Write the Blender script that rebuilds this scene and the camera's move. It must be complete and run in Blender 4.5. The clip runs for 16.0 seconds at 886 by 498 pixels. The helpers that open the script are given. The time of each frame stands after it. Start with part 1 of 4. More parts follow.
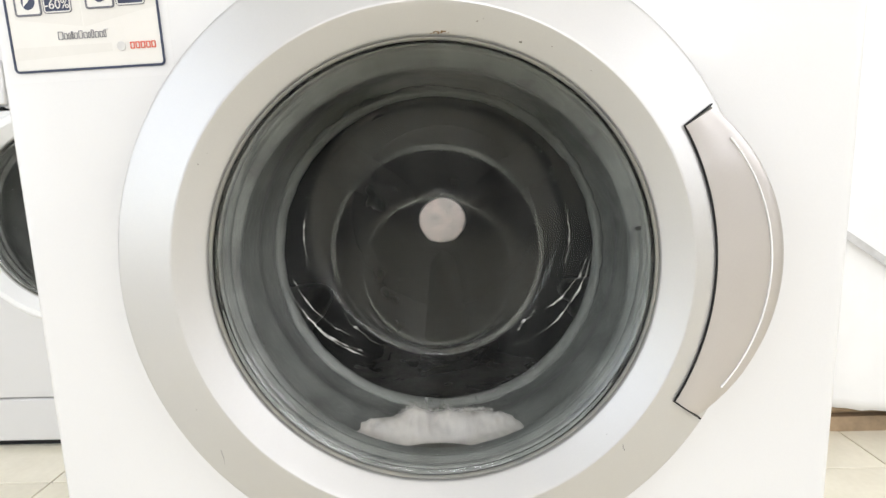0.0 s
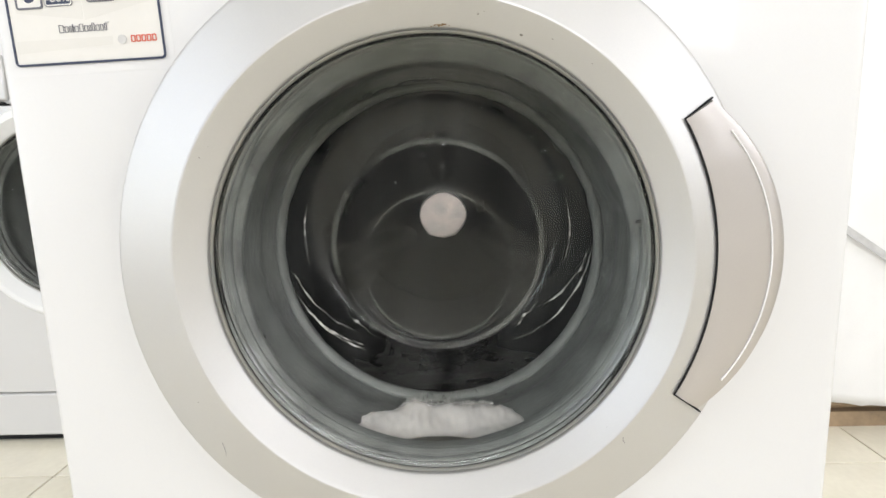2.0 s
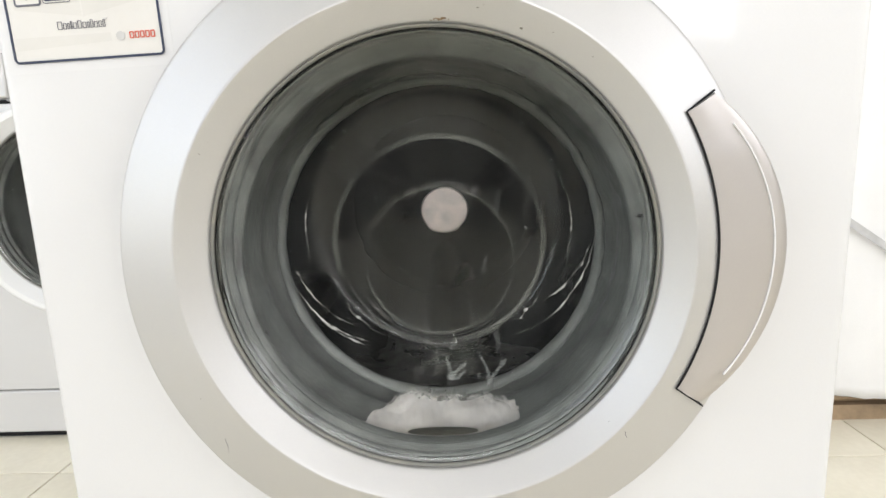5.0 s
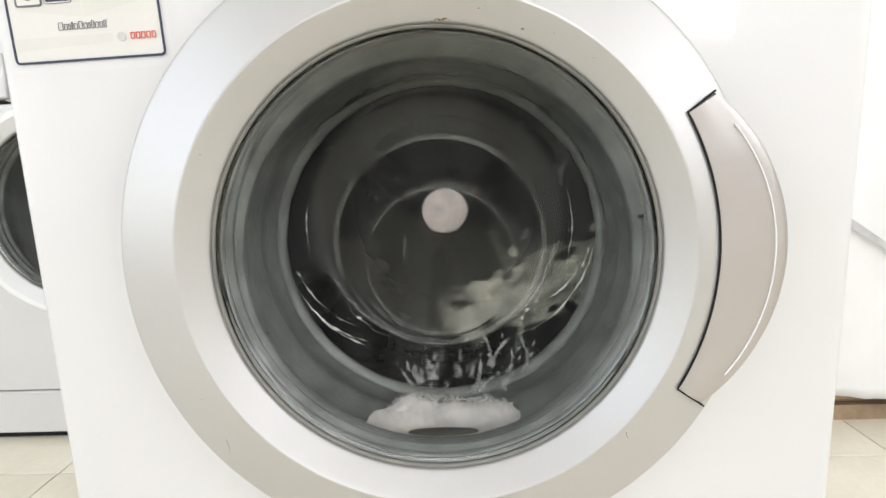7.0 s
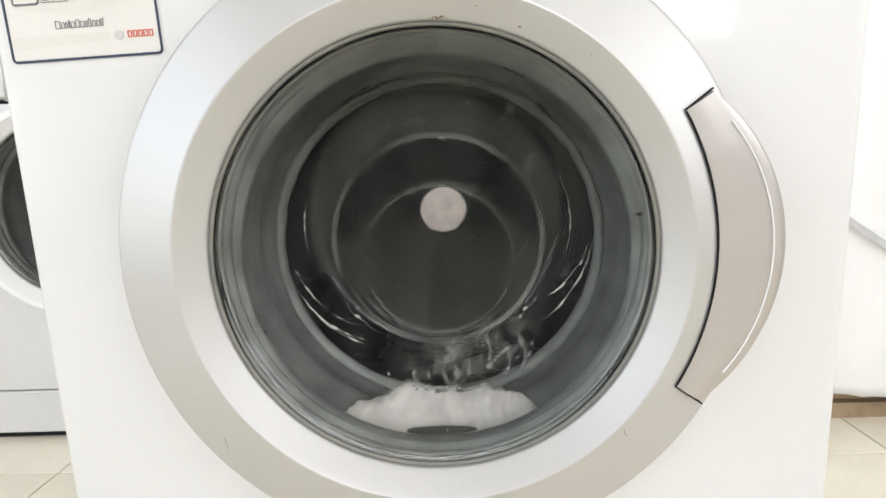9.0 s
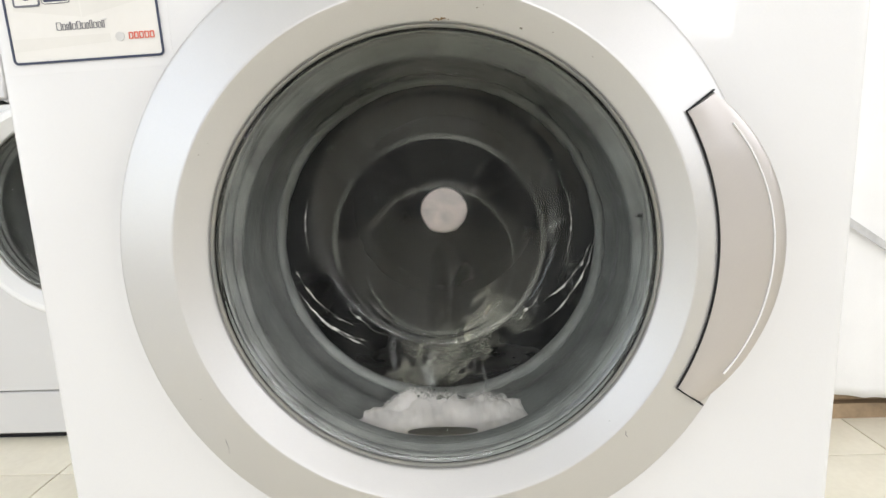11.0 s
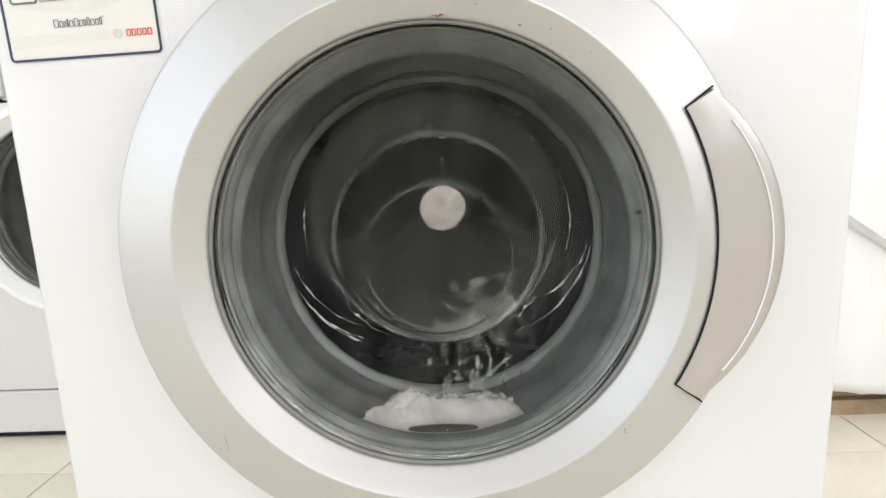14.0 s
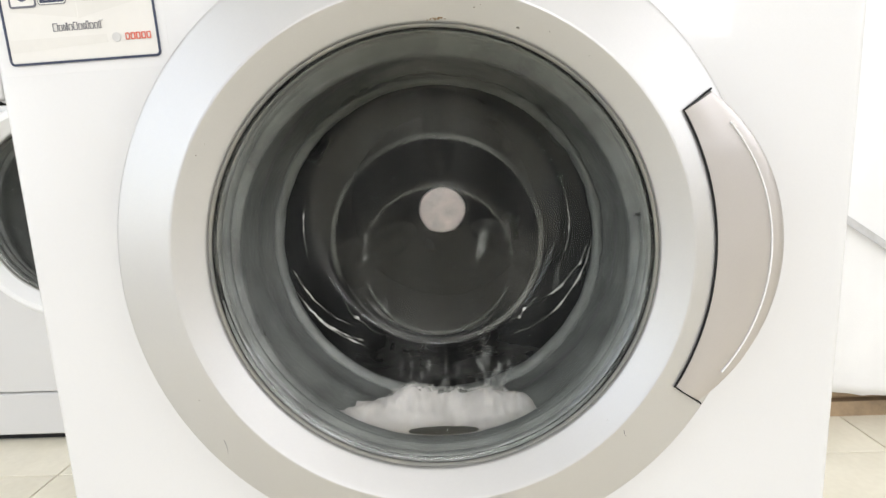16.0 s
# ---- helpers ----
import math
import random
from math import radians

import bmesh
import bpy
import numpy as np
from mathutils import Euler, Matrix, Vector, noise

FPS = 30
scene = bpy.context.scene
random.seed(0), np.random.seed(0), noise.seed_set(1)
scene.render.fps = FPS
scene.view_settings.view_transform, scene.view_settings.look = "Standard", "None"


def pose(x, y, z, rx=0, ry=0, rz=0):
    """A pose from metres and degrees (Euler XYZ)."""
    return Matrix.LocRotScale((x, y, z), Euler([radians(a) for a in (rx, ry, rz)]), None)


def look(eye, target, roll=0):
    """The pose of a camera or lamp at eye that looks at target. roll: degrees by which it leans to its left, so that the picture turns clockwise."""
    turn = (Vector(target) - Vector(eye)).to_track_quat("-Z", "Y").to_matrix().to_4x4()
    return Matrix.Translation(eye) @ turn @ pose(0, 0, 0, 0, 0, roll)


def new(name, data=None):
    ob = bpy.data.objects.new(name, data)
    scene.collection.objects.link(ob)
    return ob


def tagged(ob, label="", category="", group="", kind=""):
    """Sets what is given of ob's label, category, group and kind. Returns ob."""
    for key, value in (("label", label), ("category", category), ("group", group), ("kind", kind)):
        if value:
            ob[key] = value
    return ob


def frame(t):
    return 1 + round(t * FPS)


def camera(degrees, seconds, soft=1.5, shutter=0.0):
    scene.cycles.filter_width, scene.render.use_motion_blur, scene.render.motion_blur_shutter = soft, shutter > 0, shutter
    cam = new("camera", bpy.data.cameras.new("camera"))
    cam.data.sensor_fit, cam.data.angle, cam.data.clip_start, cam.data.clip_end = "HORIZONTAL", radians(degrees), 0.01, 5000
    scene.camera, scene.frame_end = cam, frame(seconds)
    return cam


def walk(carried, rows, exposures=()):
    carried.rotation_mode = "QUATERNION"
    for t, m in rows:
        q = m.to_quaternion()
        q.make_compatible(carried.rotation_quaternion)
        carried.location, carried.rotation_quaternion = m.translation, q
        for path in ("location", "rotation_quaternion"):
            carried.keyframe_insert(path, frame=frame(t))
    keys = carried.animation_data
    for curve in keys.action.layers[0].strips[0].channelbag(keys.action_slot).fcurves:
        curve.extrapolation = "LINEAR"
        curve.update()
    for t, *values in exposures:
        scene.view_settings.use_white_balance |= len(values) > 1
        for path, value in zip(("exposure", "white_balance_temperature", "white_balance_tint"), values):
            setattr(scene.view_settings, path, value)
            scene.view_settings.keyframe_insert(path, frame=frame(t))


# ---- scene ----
cam = camera(78.9, 16.0, shutter=0.5)
PATH = [
    (0, (0.017, -0.388, 0.522), (-0.03, 1.586, 0.205), -1.8),
    (0.5, (0.017, -0.389, 0.521), (-0.029, 1.585, 0.202), -1.8),
    (1, (0.017, -0.389, 0.52), (-0.03, 1.584, 0.194), -1.8),
    (1.5, (0.017, -0.389, 0.52), (-0.032, 1.584, 0.192), -1.8),
    (2, (0.017, -0.389, 0.52), (-0.033, 1.583, 0.19), -1.8),
    (2.5, (0.017, -0.388, 0.52), (-0.037, 1.584, 0.191), -1.9),
    (3, (0.017, -0.389, 0.52), (-0.038, 1.582, 0.185), -2.0),
    (3.5, (0.017, -0.388, 0.52), (-0.039, 1.582, 0.182), -2.0),
    (4, (0.018, -0.388, 0.52), (-0.038, 1.581, 0.176), -2.1),
    (6.5, (0.018, -0.388, 0.519), (-0.043, 1.581, 0.172), -2.2),
    (7, (0.017, -0.388, 0.52), (-0.041, 1.581, 0.174), -2.2),
    (7.5, (0.017, -0.388, 0.52), (-0.043, 1.581, 0.175), -2.2),
    (8, (0.018, -0.388, 0.519), (-0.041, 1.581, 0.177), -2.2),
    (8.5, (0.017, -0.388, 0.52), (-0.038, 1.58, 0.171), -2.3),
    (9, (0.018, -0.388, 0.519), (-0.038, 1.581, 0.171), -2.3),
    (11.5, (0.017, -0.388, 0.52), (-0.038, 1.581, 0.173), -2.3),
    (12, (0.018, -0.388, 0.52), (-0.038, 1.58, 0.17), -2.3),
    (12.5, (0.018, -0.389, 0.519), (-0.036, 1.579, 0.166), -2.4),
    (13, (0.018, -0.389, 0.519), (-0.035, 1.578, 0.161), -2.5),
    (13.5, (0.018, -0.388, 0.519), (-0.036, 1.58, 0.165), -2.4),
    (14, (0.017, -0.388, 0.519), (-0.034, 1.579, 0.166), -2.4),
    (14.5, (0.018, -0.388, 0.52), (-0.034, 1.58, 0.167), -2.4),
    (15, (0.018, -0.388, 0.52), (-0.035, 1.58, 0.17), -2.4),
    (15.5, (0.018, -0.388, 0.52), (-0.033, 1.581, 0.173), -2.4),
    (16, (0.018, -0.388, 0.52), (-0.034, 1.581, 0.171), -2.5),
]
walk(cam, [(t, look(eye, target, roll)) for t, eye, target, roll in PATH],
     exposures=[(0, 0.08), (1.5, 0.06), (3, 0.0), (6.5, 0.0), (9, -0.02), (12.5, 0.0), (16, 0.02)])

# ---- world and light ----
world = bpy.data.worlds.new("daylight")
scene.world = world
world.use_nodes = True
wn = world.node_tree
sky = wn.nodes.new("ShaderNodeTexSky")
sky.sky_type = "NISHITA"
sky.sun_disc = False
sky.sun_elevation = radians(48)
sky.sun_rotation = radians(200)
wn.links.new(sky.outputs[0], wn.nodes["Background"].inputs[0])
wn.nodes["Background"].inputs[1].default_value = 0.12
scene.view_settings.exposure = 0.0

WIN_W, WIN_E, FILL_S = 33.0, 29.0, 68.0


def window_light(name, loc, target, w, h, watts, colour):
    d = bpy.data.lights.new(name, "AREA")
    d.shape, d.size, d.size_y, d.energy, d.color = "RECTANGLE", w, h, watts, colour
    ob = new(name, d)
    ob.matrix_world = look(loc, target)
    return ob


# all windows lie out of view; the south one is added as frontal fill
window_light("unseen_window_daylight", (-2.22, -1.4, 1.38), (0, -1.4, 1.38), 2.4, 2.2, WIN_W, (0.915, 0.95, 1.0))
window_light("unseen_window_daylight", (2.52, -1.3, 1.75), (0, -1.3, 1.75), 1.6, 1.5, WIN_E, (0.96, 0.96, 1.0))
window_light("unseen_window_daylight", (0.6, -3.42, 1.7), (0.6, 0, 1.7), 2.6, 1.0, FILL_S, (0.957, 0.955, 1.0))


# ---- materials ----
def mat(name, base, rough=0.5, metal=0.0, vary=0.06, scale=14.0, bump=0.0, bump_scale=220.0, rough_vary=0.08,
        coat=0.0, tint=None, stretch=None):
    """A Principled material with colour variation at two scales, uneven gloss and fine relief."""
    m = bpy.data.materials.new(name)
    m.use_nodes = True
    n, l = m.node_tree.nodes, m.node_tree.links
    b = n["Principled BSDF"]
    b.inputs["Metallic"].default_value = metal
    b.inputs["Coat Weight"].default_value = coat
    tc = n.new("ShaderNodeTexCoord")
    src = tc.outputs["Object"]
    if stretch:
        mp = n.new("ShaderNodeMapping")
        mp.inputs["Scale"].default_value = stretch
        l.new(src, mp.inputs["Vector"])
        src = mp.outputs[0]
    big = n.new("ShaderNodeTexNoise")
    big.inputs["Scale"].default_value, big.inputs["Detail"].default_value = scale, 4
    fine = n.new("ShaderNodeTexNoise")
    fine.inputs["Scale"].default_value, fine.inputs["Detail"].default_value = bump_scale, 3
    l.new(src, big.inputs["Vector"])
    l.new(src, fine.inputs["Vector"])
    add = n.new("ShaderNodeMath")
    add.operation = "MULTIPLY_ADD"
    l.new(fine.outputs[0], add.inputs[0])
    add.inputs[1].default_value = 0.35
    l.new(big.outputs[0], add.inputs[2])
    ramp = n.new("ShaderNodeValToRGB")
    lo = [max(0.0, c * (1 - vary * 2)) for c in base]
    hi = [min(1.0, c * (1 + vary)) for c in (tint or base)]
    ramp.color_ramp.elements[0].position, ramp.color_ramp.elements[1].position = 0.4, 0.95
    ramp.color_ramp.elements[0].color, ramp.color_ramp.elements[1].color = (*lo, 1), (*hi, 1)
    l.new(add.outputs[0], ramp.inputs[0])
    l.new(ramp.outputs[0], b.inputs["Base Color"])
    rr = n.new("ShaderNodeMapRange")
    rr.inputs["To Min"].default_value = max(0.02, rough - rough_vary)
    rr.inputs["To Max"].default_value = min(1.0, rough + rough_vary)
    l.new(big.outputs[0], rr.inputs["Value"])
    l.new(rr.outputs[0], b.inputs["Roughness"])
    if bump:
        bp = n.new("ShaderNodeBump")
        bp.inputs["Strength"].default_value, bp.inputs["Distance"].default_value = bump, 0.002
        l.new(fine.outputs[0], bp.inputs["Height"])
        l.new(bp.outputs[0], b.inputs["Normal"])
    return m


def glass_mat(name, colour, rough=0.0, ior=1.47, gloss=0.5):
    m = bpy.data.materials.new(name)
    m.use_nodes = True
    n, l = m.node_tree.nodes, m.node_tree.links
    b = n["Principled BSDF"]
    b.inputs["Base Color"].default_value = (*colour, 1)
    b.inputs["Transmission Weight"].default_value = 1
    b.inputs["IOR"].default_value = ior
    b.inputs["Specular IOR Level"].default_value = gloss
    tc, nz, mr = n.new("ShaderNodeTexCoord"), n.new("ShaderNodeTexNoise"), n.new("ShaderNodeMapRange")
    nz.inputs["Scale"].default_value, nz.inputs["Detail"].default_value = 30, 5
    l.new(tc.outputs["Object"], nz.inputs["Vector"])
    mr.inputs["From Min"].default_value, mr.inputs["From Max"].default_value = 0.45, 0.8
    mr.inputs["To Min"].default_value, mr.inputs["To Max"].default_value = rough, rough + 0.05
    l.new(nz.outputs[0], mr.inputs["Value"])
    l.new(mr.outputs[0], b.inputs["Roughness"])
    return m


def wet_glass(name, colour, ior, gloss):
    """Glass that is wet behind: it refracts; its mirroring is cut to dim the reflected room."""
    m = bpy.data.materials.new(name)
    m.use_nodes = True
    n, l = m.node_tree.nodes, m.node_tree.links
    n.remove(n["Principled BSDF"])
    ref, glo, mix, fr, mul = (n.new("ShaderNode" + k) for k in ("BsdfRefraction", "BsdfGlossy", "MixShader", "Fresnel", "Math"))
    tc, nz, mr = n.new("ShaderNodeTexCoord"), n.new("ShaderNodeTexNoise"), n.new("ShaderNodeMapRange")
    ref.inputs["Color"].default_value = (*colour, 1)
    ref.inputs["IOR"].default_value = fr.inputs["IOR"].default_value = ior
    nz.inputs["Scale"].default_value, nz.inputs["Detail"].default_value = 30, 5
    l.new(tc.outputs["Object"], nz.inputs["Vector"])
    mr.inputs["From Min"].default_value, mr.inputs["From Max"].default_value = 0.45, 0.8
    mr.inputs["To Min"].default_value, mr.inputs["To Max"].default_value = 0.0, 0.05
    l.new(nz.outputs[0], mr.inputs["Value"])
    l.new(mr.outputs[0], glo.inputs["Roughness"])
    l.new(mr.outputs[0], ref.inputs["Roughness"])
    wave, relief = n.new("ShaderNodeTexNoise"), n.new("ShaderNodeBump")
    wave.inputs["Scale"].default_value, wave.inputs["Detail"].default_value = 26, 2
    relief.inputs["Strength"].default_value, relief.inputs["Distance"].default_value = 0.22, 0.003
    l.new(tc.outputs["Object"], wave.inputs["Vector"])
    l.new(wave.outputs[0], relief.inputs["Height"])
    l.new(relief.outputs[0], ref.inputs["Normal"])
    l.new(relief.outputs[0], glo.inputs["Normal"])
    mul.operation = "MULTIPLY"
    mul.inputs[1].default_value = gloss
    l.new(fr.outputs[0], mul.inputs[0])
    l.new(mul.outputs[0], mix.inputs[0])
    l.new(ref.outputs[0], mix.inputs[1])
    l.new(glo.outputs[0], mix.inputs[2])
    # a patchy film of limescale and dust, also painting in the reflected room's veil
    dif, mix2, mr2, nz2 = (n.new("ShaderNode" + k) for k in ("BsdfDiffuse", "MixShader", "MapRange", "TexNoise"))
    dif.inputs["Color"].default_value = (0.78, 0.79, 0.74, 1)
    nz2.inputs["Scale"].default_value, nz2.inputs["Detail"].default_value = 11, 6
    run = n.new("ShaderNodeMapping")
    run.inputs["Scale"].default_value = (2.6, 1.0, 0.55)
    l.new(tc.outputs["Object"], run.inputs["Vector"])
    l.new(run.outputs[0], nz2.inputs["Vector"])
    mr2.inputs["From Min"].default_value, mr2.inputs["From Max"].default_value = 0.38, 0.68
    mr2.inputs["To Min"].default_value, mr2.inputs["To Max"].default_value = 0.005, 0.017
    l.new(nz2.outputs[0], mr2.inputs["Value"])
    l.new(mr2.outputs[0], mix2.inputs[0])
    l.new(mix.outputs[0], mix2.inputs[1])
    l.new(dif.outputs[0], mix2.inputs[2])
    l.new(mix2.outputs[0], n["Material Output"].inputs["Surface"])
    return m


def milky(name, colour, cover, rough=0.25, scale=60.0):
    """Suds water: partly clear, partly white with fine bubbles."""
    m = bpy.data.materials.new(name)
    m.use_nodes = True
    n, l = m.node_tree.nodes, m.node_tree.links
    b, out = n["Principled BSDF"], n["Material Output"]
    b.inputs["Base Color"].default_value = (*colour, 1)
    b.inputs["Roughness"].default_value = rough
    tr, mix = n.new("ShaderNodeBsdfTransparent"), n.new("ShaderNodeMixShader")
    tc, nz, mr = n.new("ShaderNodeTexCoord"), n.new("ShaderNodeTexNoise"), n.new("ShaderNodeMapRange")
    nz.inputs["Scale"].default_value, nz.inputs["Detail"].default_value = scale, 5
    l.new(tc.outputs["Object"], nz.inputs["Vector"])
    mr.inputs["From Min"].default_value, mr.inputs["From Max"].default_value = 0.3, 0.7
    mr.inputs["To Min"].default_value, mr.inputs["To Max"].default_value = cover[0], cover[1]
    l.new(nz.outputs[0], mr.inputs["Value"])
    l.new(mr.outputs[0], mix.inputs[0])
    l.new(tr.outputs[0], mix.inputs[1])
    l.new(b.outputs[0], mix.inputs[2])
    l.new(mix.outputs[0], out.inputs["Surface"])
    return m


def foam_mat(name, colour):
    """Fine suds: soft, scattering light inside, with a faint mottling and a fine grain."""
    m = bpy.data.materials.new(name)
    m.use_nodes = True
    n, l = m.node_tree.nodes, m.node_tree.links
    b = n["Principled BSDF"]
    b.inputs["Roughness"].default_value = 0.85
    b.inputs["Subsurface Weight"].default_value = 0.7
    b.inputs["Subsurface Radius"].default_value = (1.0, 0.95, 0.85)
    b.inputs["Subsurface Scale"].default_value = 0.006
    tc = n.new("ShaderNodeTexCoord")
    big, fine = n.new("ShaderNodeTexNoise"), n.new("ShaderNodeTexNoise")
    big.inputs["Scale"].default_value, big.inputs["Detail"].default_value = 55, 4
    fine.inputs["Scale"].default_value, fine.inputs["Detail"].default_value = 650, 3
    ramp, bump = n.new("ShaderNodeValToRGB"), n.new("ShaderNodeBump")
    ramp.color_ramp.elements[0].position, ramp.color_ramp.elements[1].position = 0.3, 0.65
    ramp.color_ramp.elements[0].color = (*(c * 0.78 for c in colour), 1)
    ramp.color_ramp.elements[1].color = (*colour, 1)
    bump.inputs["Strength"].default_value, bump.inputs["Distance"].default_value = 0.3, 0.0006
    for t in (big, fine):
        l.new(tc.outputs["Object"], t.inputs["Vector"])
    l.new(big.outputs[0], ramp.inputs[0])
    l.new(ramp.outputs[0], b.inputs["Base Color"])
    l.new(fine.outputs[0], bump.inputs["Height"])
    l.new(bump.outputs[0], b.inputs["Normal"])
    return m


WHITE = mat("white_enamel", (0.69, 0.685, 0.675), 0.32, vary=0.015, scale=5, bump=0.03, bump_scale=500, coat=0.3)
SILVER = mat("silver_paint", (0.56, 0.552, 0.538), 0.47, metal=0.75, vary=0.03, scale=9, bump=0.04, bump_scale=900)
HANDLE = mat("handle_silver_paint", (0.50, 0.472, 0.447), 0.42, metal=0.8, vary=0.03, scale=9, bump=0.03, bump_scale=900)
WPLAST = mat("white_plastic", (0.85, 0.85, 0.84), 0.4, vary=0.02, scale=7, bump=0.03, bump_scale=600)
GLASS = wet_glass("bowl_glass", (0.955, 0.962, 0.948), 1.45, 0.5)
RUBBER = mat("grey_rubber", (0.172, 0.177, 0.170), 0.40, vary=0.24, scale=34, bump=0.12, bump_scale=300)
# gasket rubber made paler on the lip, painting in its catch-light
LIT_LIP = mat("lit_lip_rubber", (0.25, 0.257, 0.245), 0.4, vary=0.15, scale=30)
SEALRUB = mat("stained_seal_rubber", (0.4, 0.41, 0.39), 0.4, vary=0.3, scale=40, bump=0.15, bump_scale=400, tint=(0.2, 0.19, 0.16))
MOULD = mat("mould", (0.06, 0.06, 0.055), 0.8, vary=0.3, scale=200)
# near-black: the drum's unlit inside is put into the steel's colour
SHADED_STEEL = mat("shaded_drum_steel", (0.031, 0.030, 0.0295), 0.3, metal=1.0, vary=0.1, scale=12, bump=0.05, bump_scale=260)
HUB = mat("hub_steel", (0.63, 0.58, 0.555), 0.42, metal=0.7, vary=0.16, scale=55, bump=0.2, bump_scale=180, tint=(0.58, 0.50, 0.46))
# brighter copy for the row machine's drum, standing for light in its glass
LIT_STEEL = mat("lit_drum_steel", (0.62, 0.63, 0.61), 0.5, metal=1.0, vary=0.1, scale=12)
# paler discs: light caught by the holes' rims is put into the colour
LIT_DIMPLE = mat("lit_dimple_steel", (0.10, 0.097, 0.088), 0.4, metal=1.0, vary=0.2)
GAPBLK = mat("gap_black", (0.006, 0.006, 0.007), 0.9, vary=0.2)
DIRT = mat("rust_dirt", (0.2, 0.12, 0.05), 0.9, vary=0.3, scale=300)
SPECK = mat("grey_speck", (0.28, 0.26, 0.23), 0.9, vary=0.3, scale=300)
FOAM = foam_mat("suds_foam", (0.72, 0.685, 0.655))
BUBBLE = milky("bubble_film", (0.2, 0.2, 0.18), (0.45, 0.95), 0.08, 200)
# translucent films that paint the light caught in the bowl's thick edges
DISC_SHEEN = milky("disc_sheen_film", (0.5, 0.5, 0.45), (0.0, 0.09), 0.6, 14)
EDGE_SHEEN = milky("edge_sheen_film", (0.55, 0.55, 0.48), (0.0, 0.11), 0.6, 18)
SUDS = milky("suds_water", (0.5, 0.49, 0.43), (0.0, 0.24), 0.3, 60)
THICK = milky("thick_suds_water", (0.48, 0.47, 0.38), (0.02, 0.44), 0.3, 45)
FROTH = milky("thin_froth", (0.7, 0.68, 0.65), (0.15, 0.75), 0.7, 300)
DROP = milky("drop_water", (0.6, 0.61, 0.58), (0.08, 0.42), 0.15, 120)
STREAK = milky("water_glint_film", (0.85, 0.83, 0.78), (0.15, 0.85), 0.08, 70)
WASH = mat("wash_water", (0.04, 0.038, 0.034), 0.28, vary=0.3, scale=30, bump=0.1, bump_scale=120)
DARK_HOLLOW = mat("dark_hollow", (0.085, 0.08, 0.062), 0.3, vary=0.2, scale=40)
TILE = mat("cream_tile", (0.90, 0.84, 0.68), 0.25, vary=0.05, scale=6, bump=0.03, bump_scale=90, tint=(0.92, 0.87, 0.73))
GROUT = mat("tile_grout", (0.3, 0.27, 0.2), 0.9, vary=0.2, scale=60, bump=0.3)
PAINT = mat("wall_paint", (0.78, 0.77, 0.73), 0.85, vary=0.03, scale=3, bump=0.1, bump_scale=160)
# dark only to keep the room mirrored in the bowl dim
PAINT_DIM = mat("dim_reflection_paint", (0.22, 0.21, 0.2), 0.8, vary=0.04, scale=3, bump=0.1, bump_scale=160)
CEIL = mat("ceiling_paint", (0.82, 0.82, 0.8), 0.9, vary=0.02, scale=3, bump=0.1, bump_scale=160)
CLOTH = mat("white_sheet", (0.9, 0.9, 0.89), 0.8, vary=0.03, scale=9, bump=0.25, bump_scale=700)
GREY_BAND = mat("grey_band", (0.58, 0.58, 0.575), 0.6, vary=0.1, scale=40, bump=0.2, bump_scale=400)
BROWN = mat("brown_shade", (0.36, 0.26, 0.16), 0.6, vary=0.2, scale=20, bump=0.2, bump_scale=120)
STICK = mat("cream_sticker", (0.69, 0.67, 0.625), 0.35, vary=0.02, scale=20)
STICK2 = mat("sticker_wedge", (0.655, 0.635, 0.588), 0.35, vary=0.02, scale=20)
FILM = mat("clear_film_backing", (0.695, 0.69, 0.68), 0.3, vary=0.01, scale=20)
NAVY = mat("navy_print", (0.03, 0.04, 0.08), 0.4, vary=0.15, scale=60)
INK = mat("grey_print", (0.13, 0.13, 0.15), 0.5, vary=0.1, scale=60)
PALEINK = mat("pale_grey_print", (0.58, 0.57, 0.55), 0.4, vary=0.08, scale=60)
RED = mat("red_print", (0.62, 0.12, 0.07), 0.45, vary=0.08, scale=60)
FRAME = mat("window_paint", (0.75, 0.75, 0.74), 0.4, vary=0.03, scale=9)
PANE = glass_mat("window_glass", (1, 1, 1), 0.0, 1.45)

CZ = 0.446  # height of the door's centre


# ---- mesh helpers ----
def part(name, bm, material, parent=None, label="", loc=None, smooth=True, kind="", bevel=0.0):
    me = bpy.data.meshes.new(name)
    bm.normal_update()
    bm.to_mesh(me)
    bm.free()
    me.materials.append(material)
    if smooth:
        me.shade_smooth()
        me.set_sharp_from_angle(angle=radians(38))
    ob = new(name, me)
    if parent is not None:
        ob.parent = parent
    if loc is not None:
        ob.location = loc
    if bevel:
        mod = ob.modifiers.new("edge", "BEVEL")
        mod.width, mod.segments, mod.limit_method = bevel, 2, "ANGLE"
    if label or kind:
        tagged(ob, label, kind=kind)
    return ob


def thing(name, loc, label, category, group="", kind=""):
    ob = new(name)
    ob.location = loc
    ob.empty_display_size = 0.05
    return tagged(ob, label, category, group, kind)


def box(bm, x0, x1, y0, y1, z0, z1):
    v = [bm.verts.new(p) for p in ((x0, y0, z0), (x1, y0, z0), (x1, y1, z0), (x0, y1, z0),
                                   (x0, y0, z1), (x1, y0, z1), (x1, y1, z1), (x0, y1, z1))]
    for f in ((0, 3, 2, 1), (4, 5, 6, 7), (0, 1, 5, 4), (1, 2, 6, 5), (2, 3, 7, 6), (3, 0, 4, 7)):
        bm.faces.new([v[i] for i in f])
    return bm


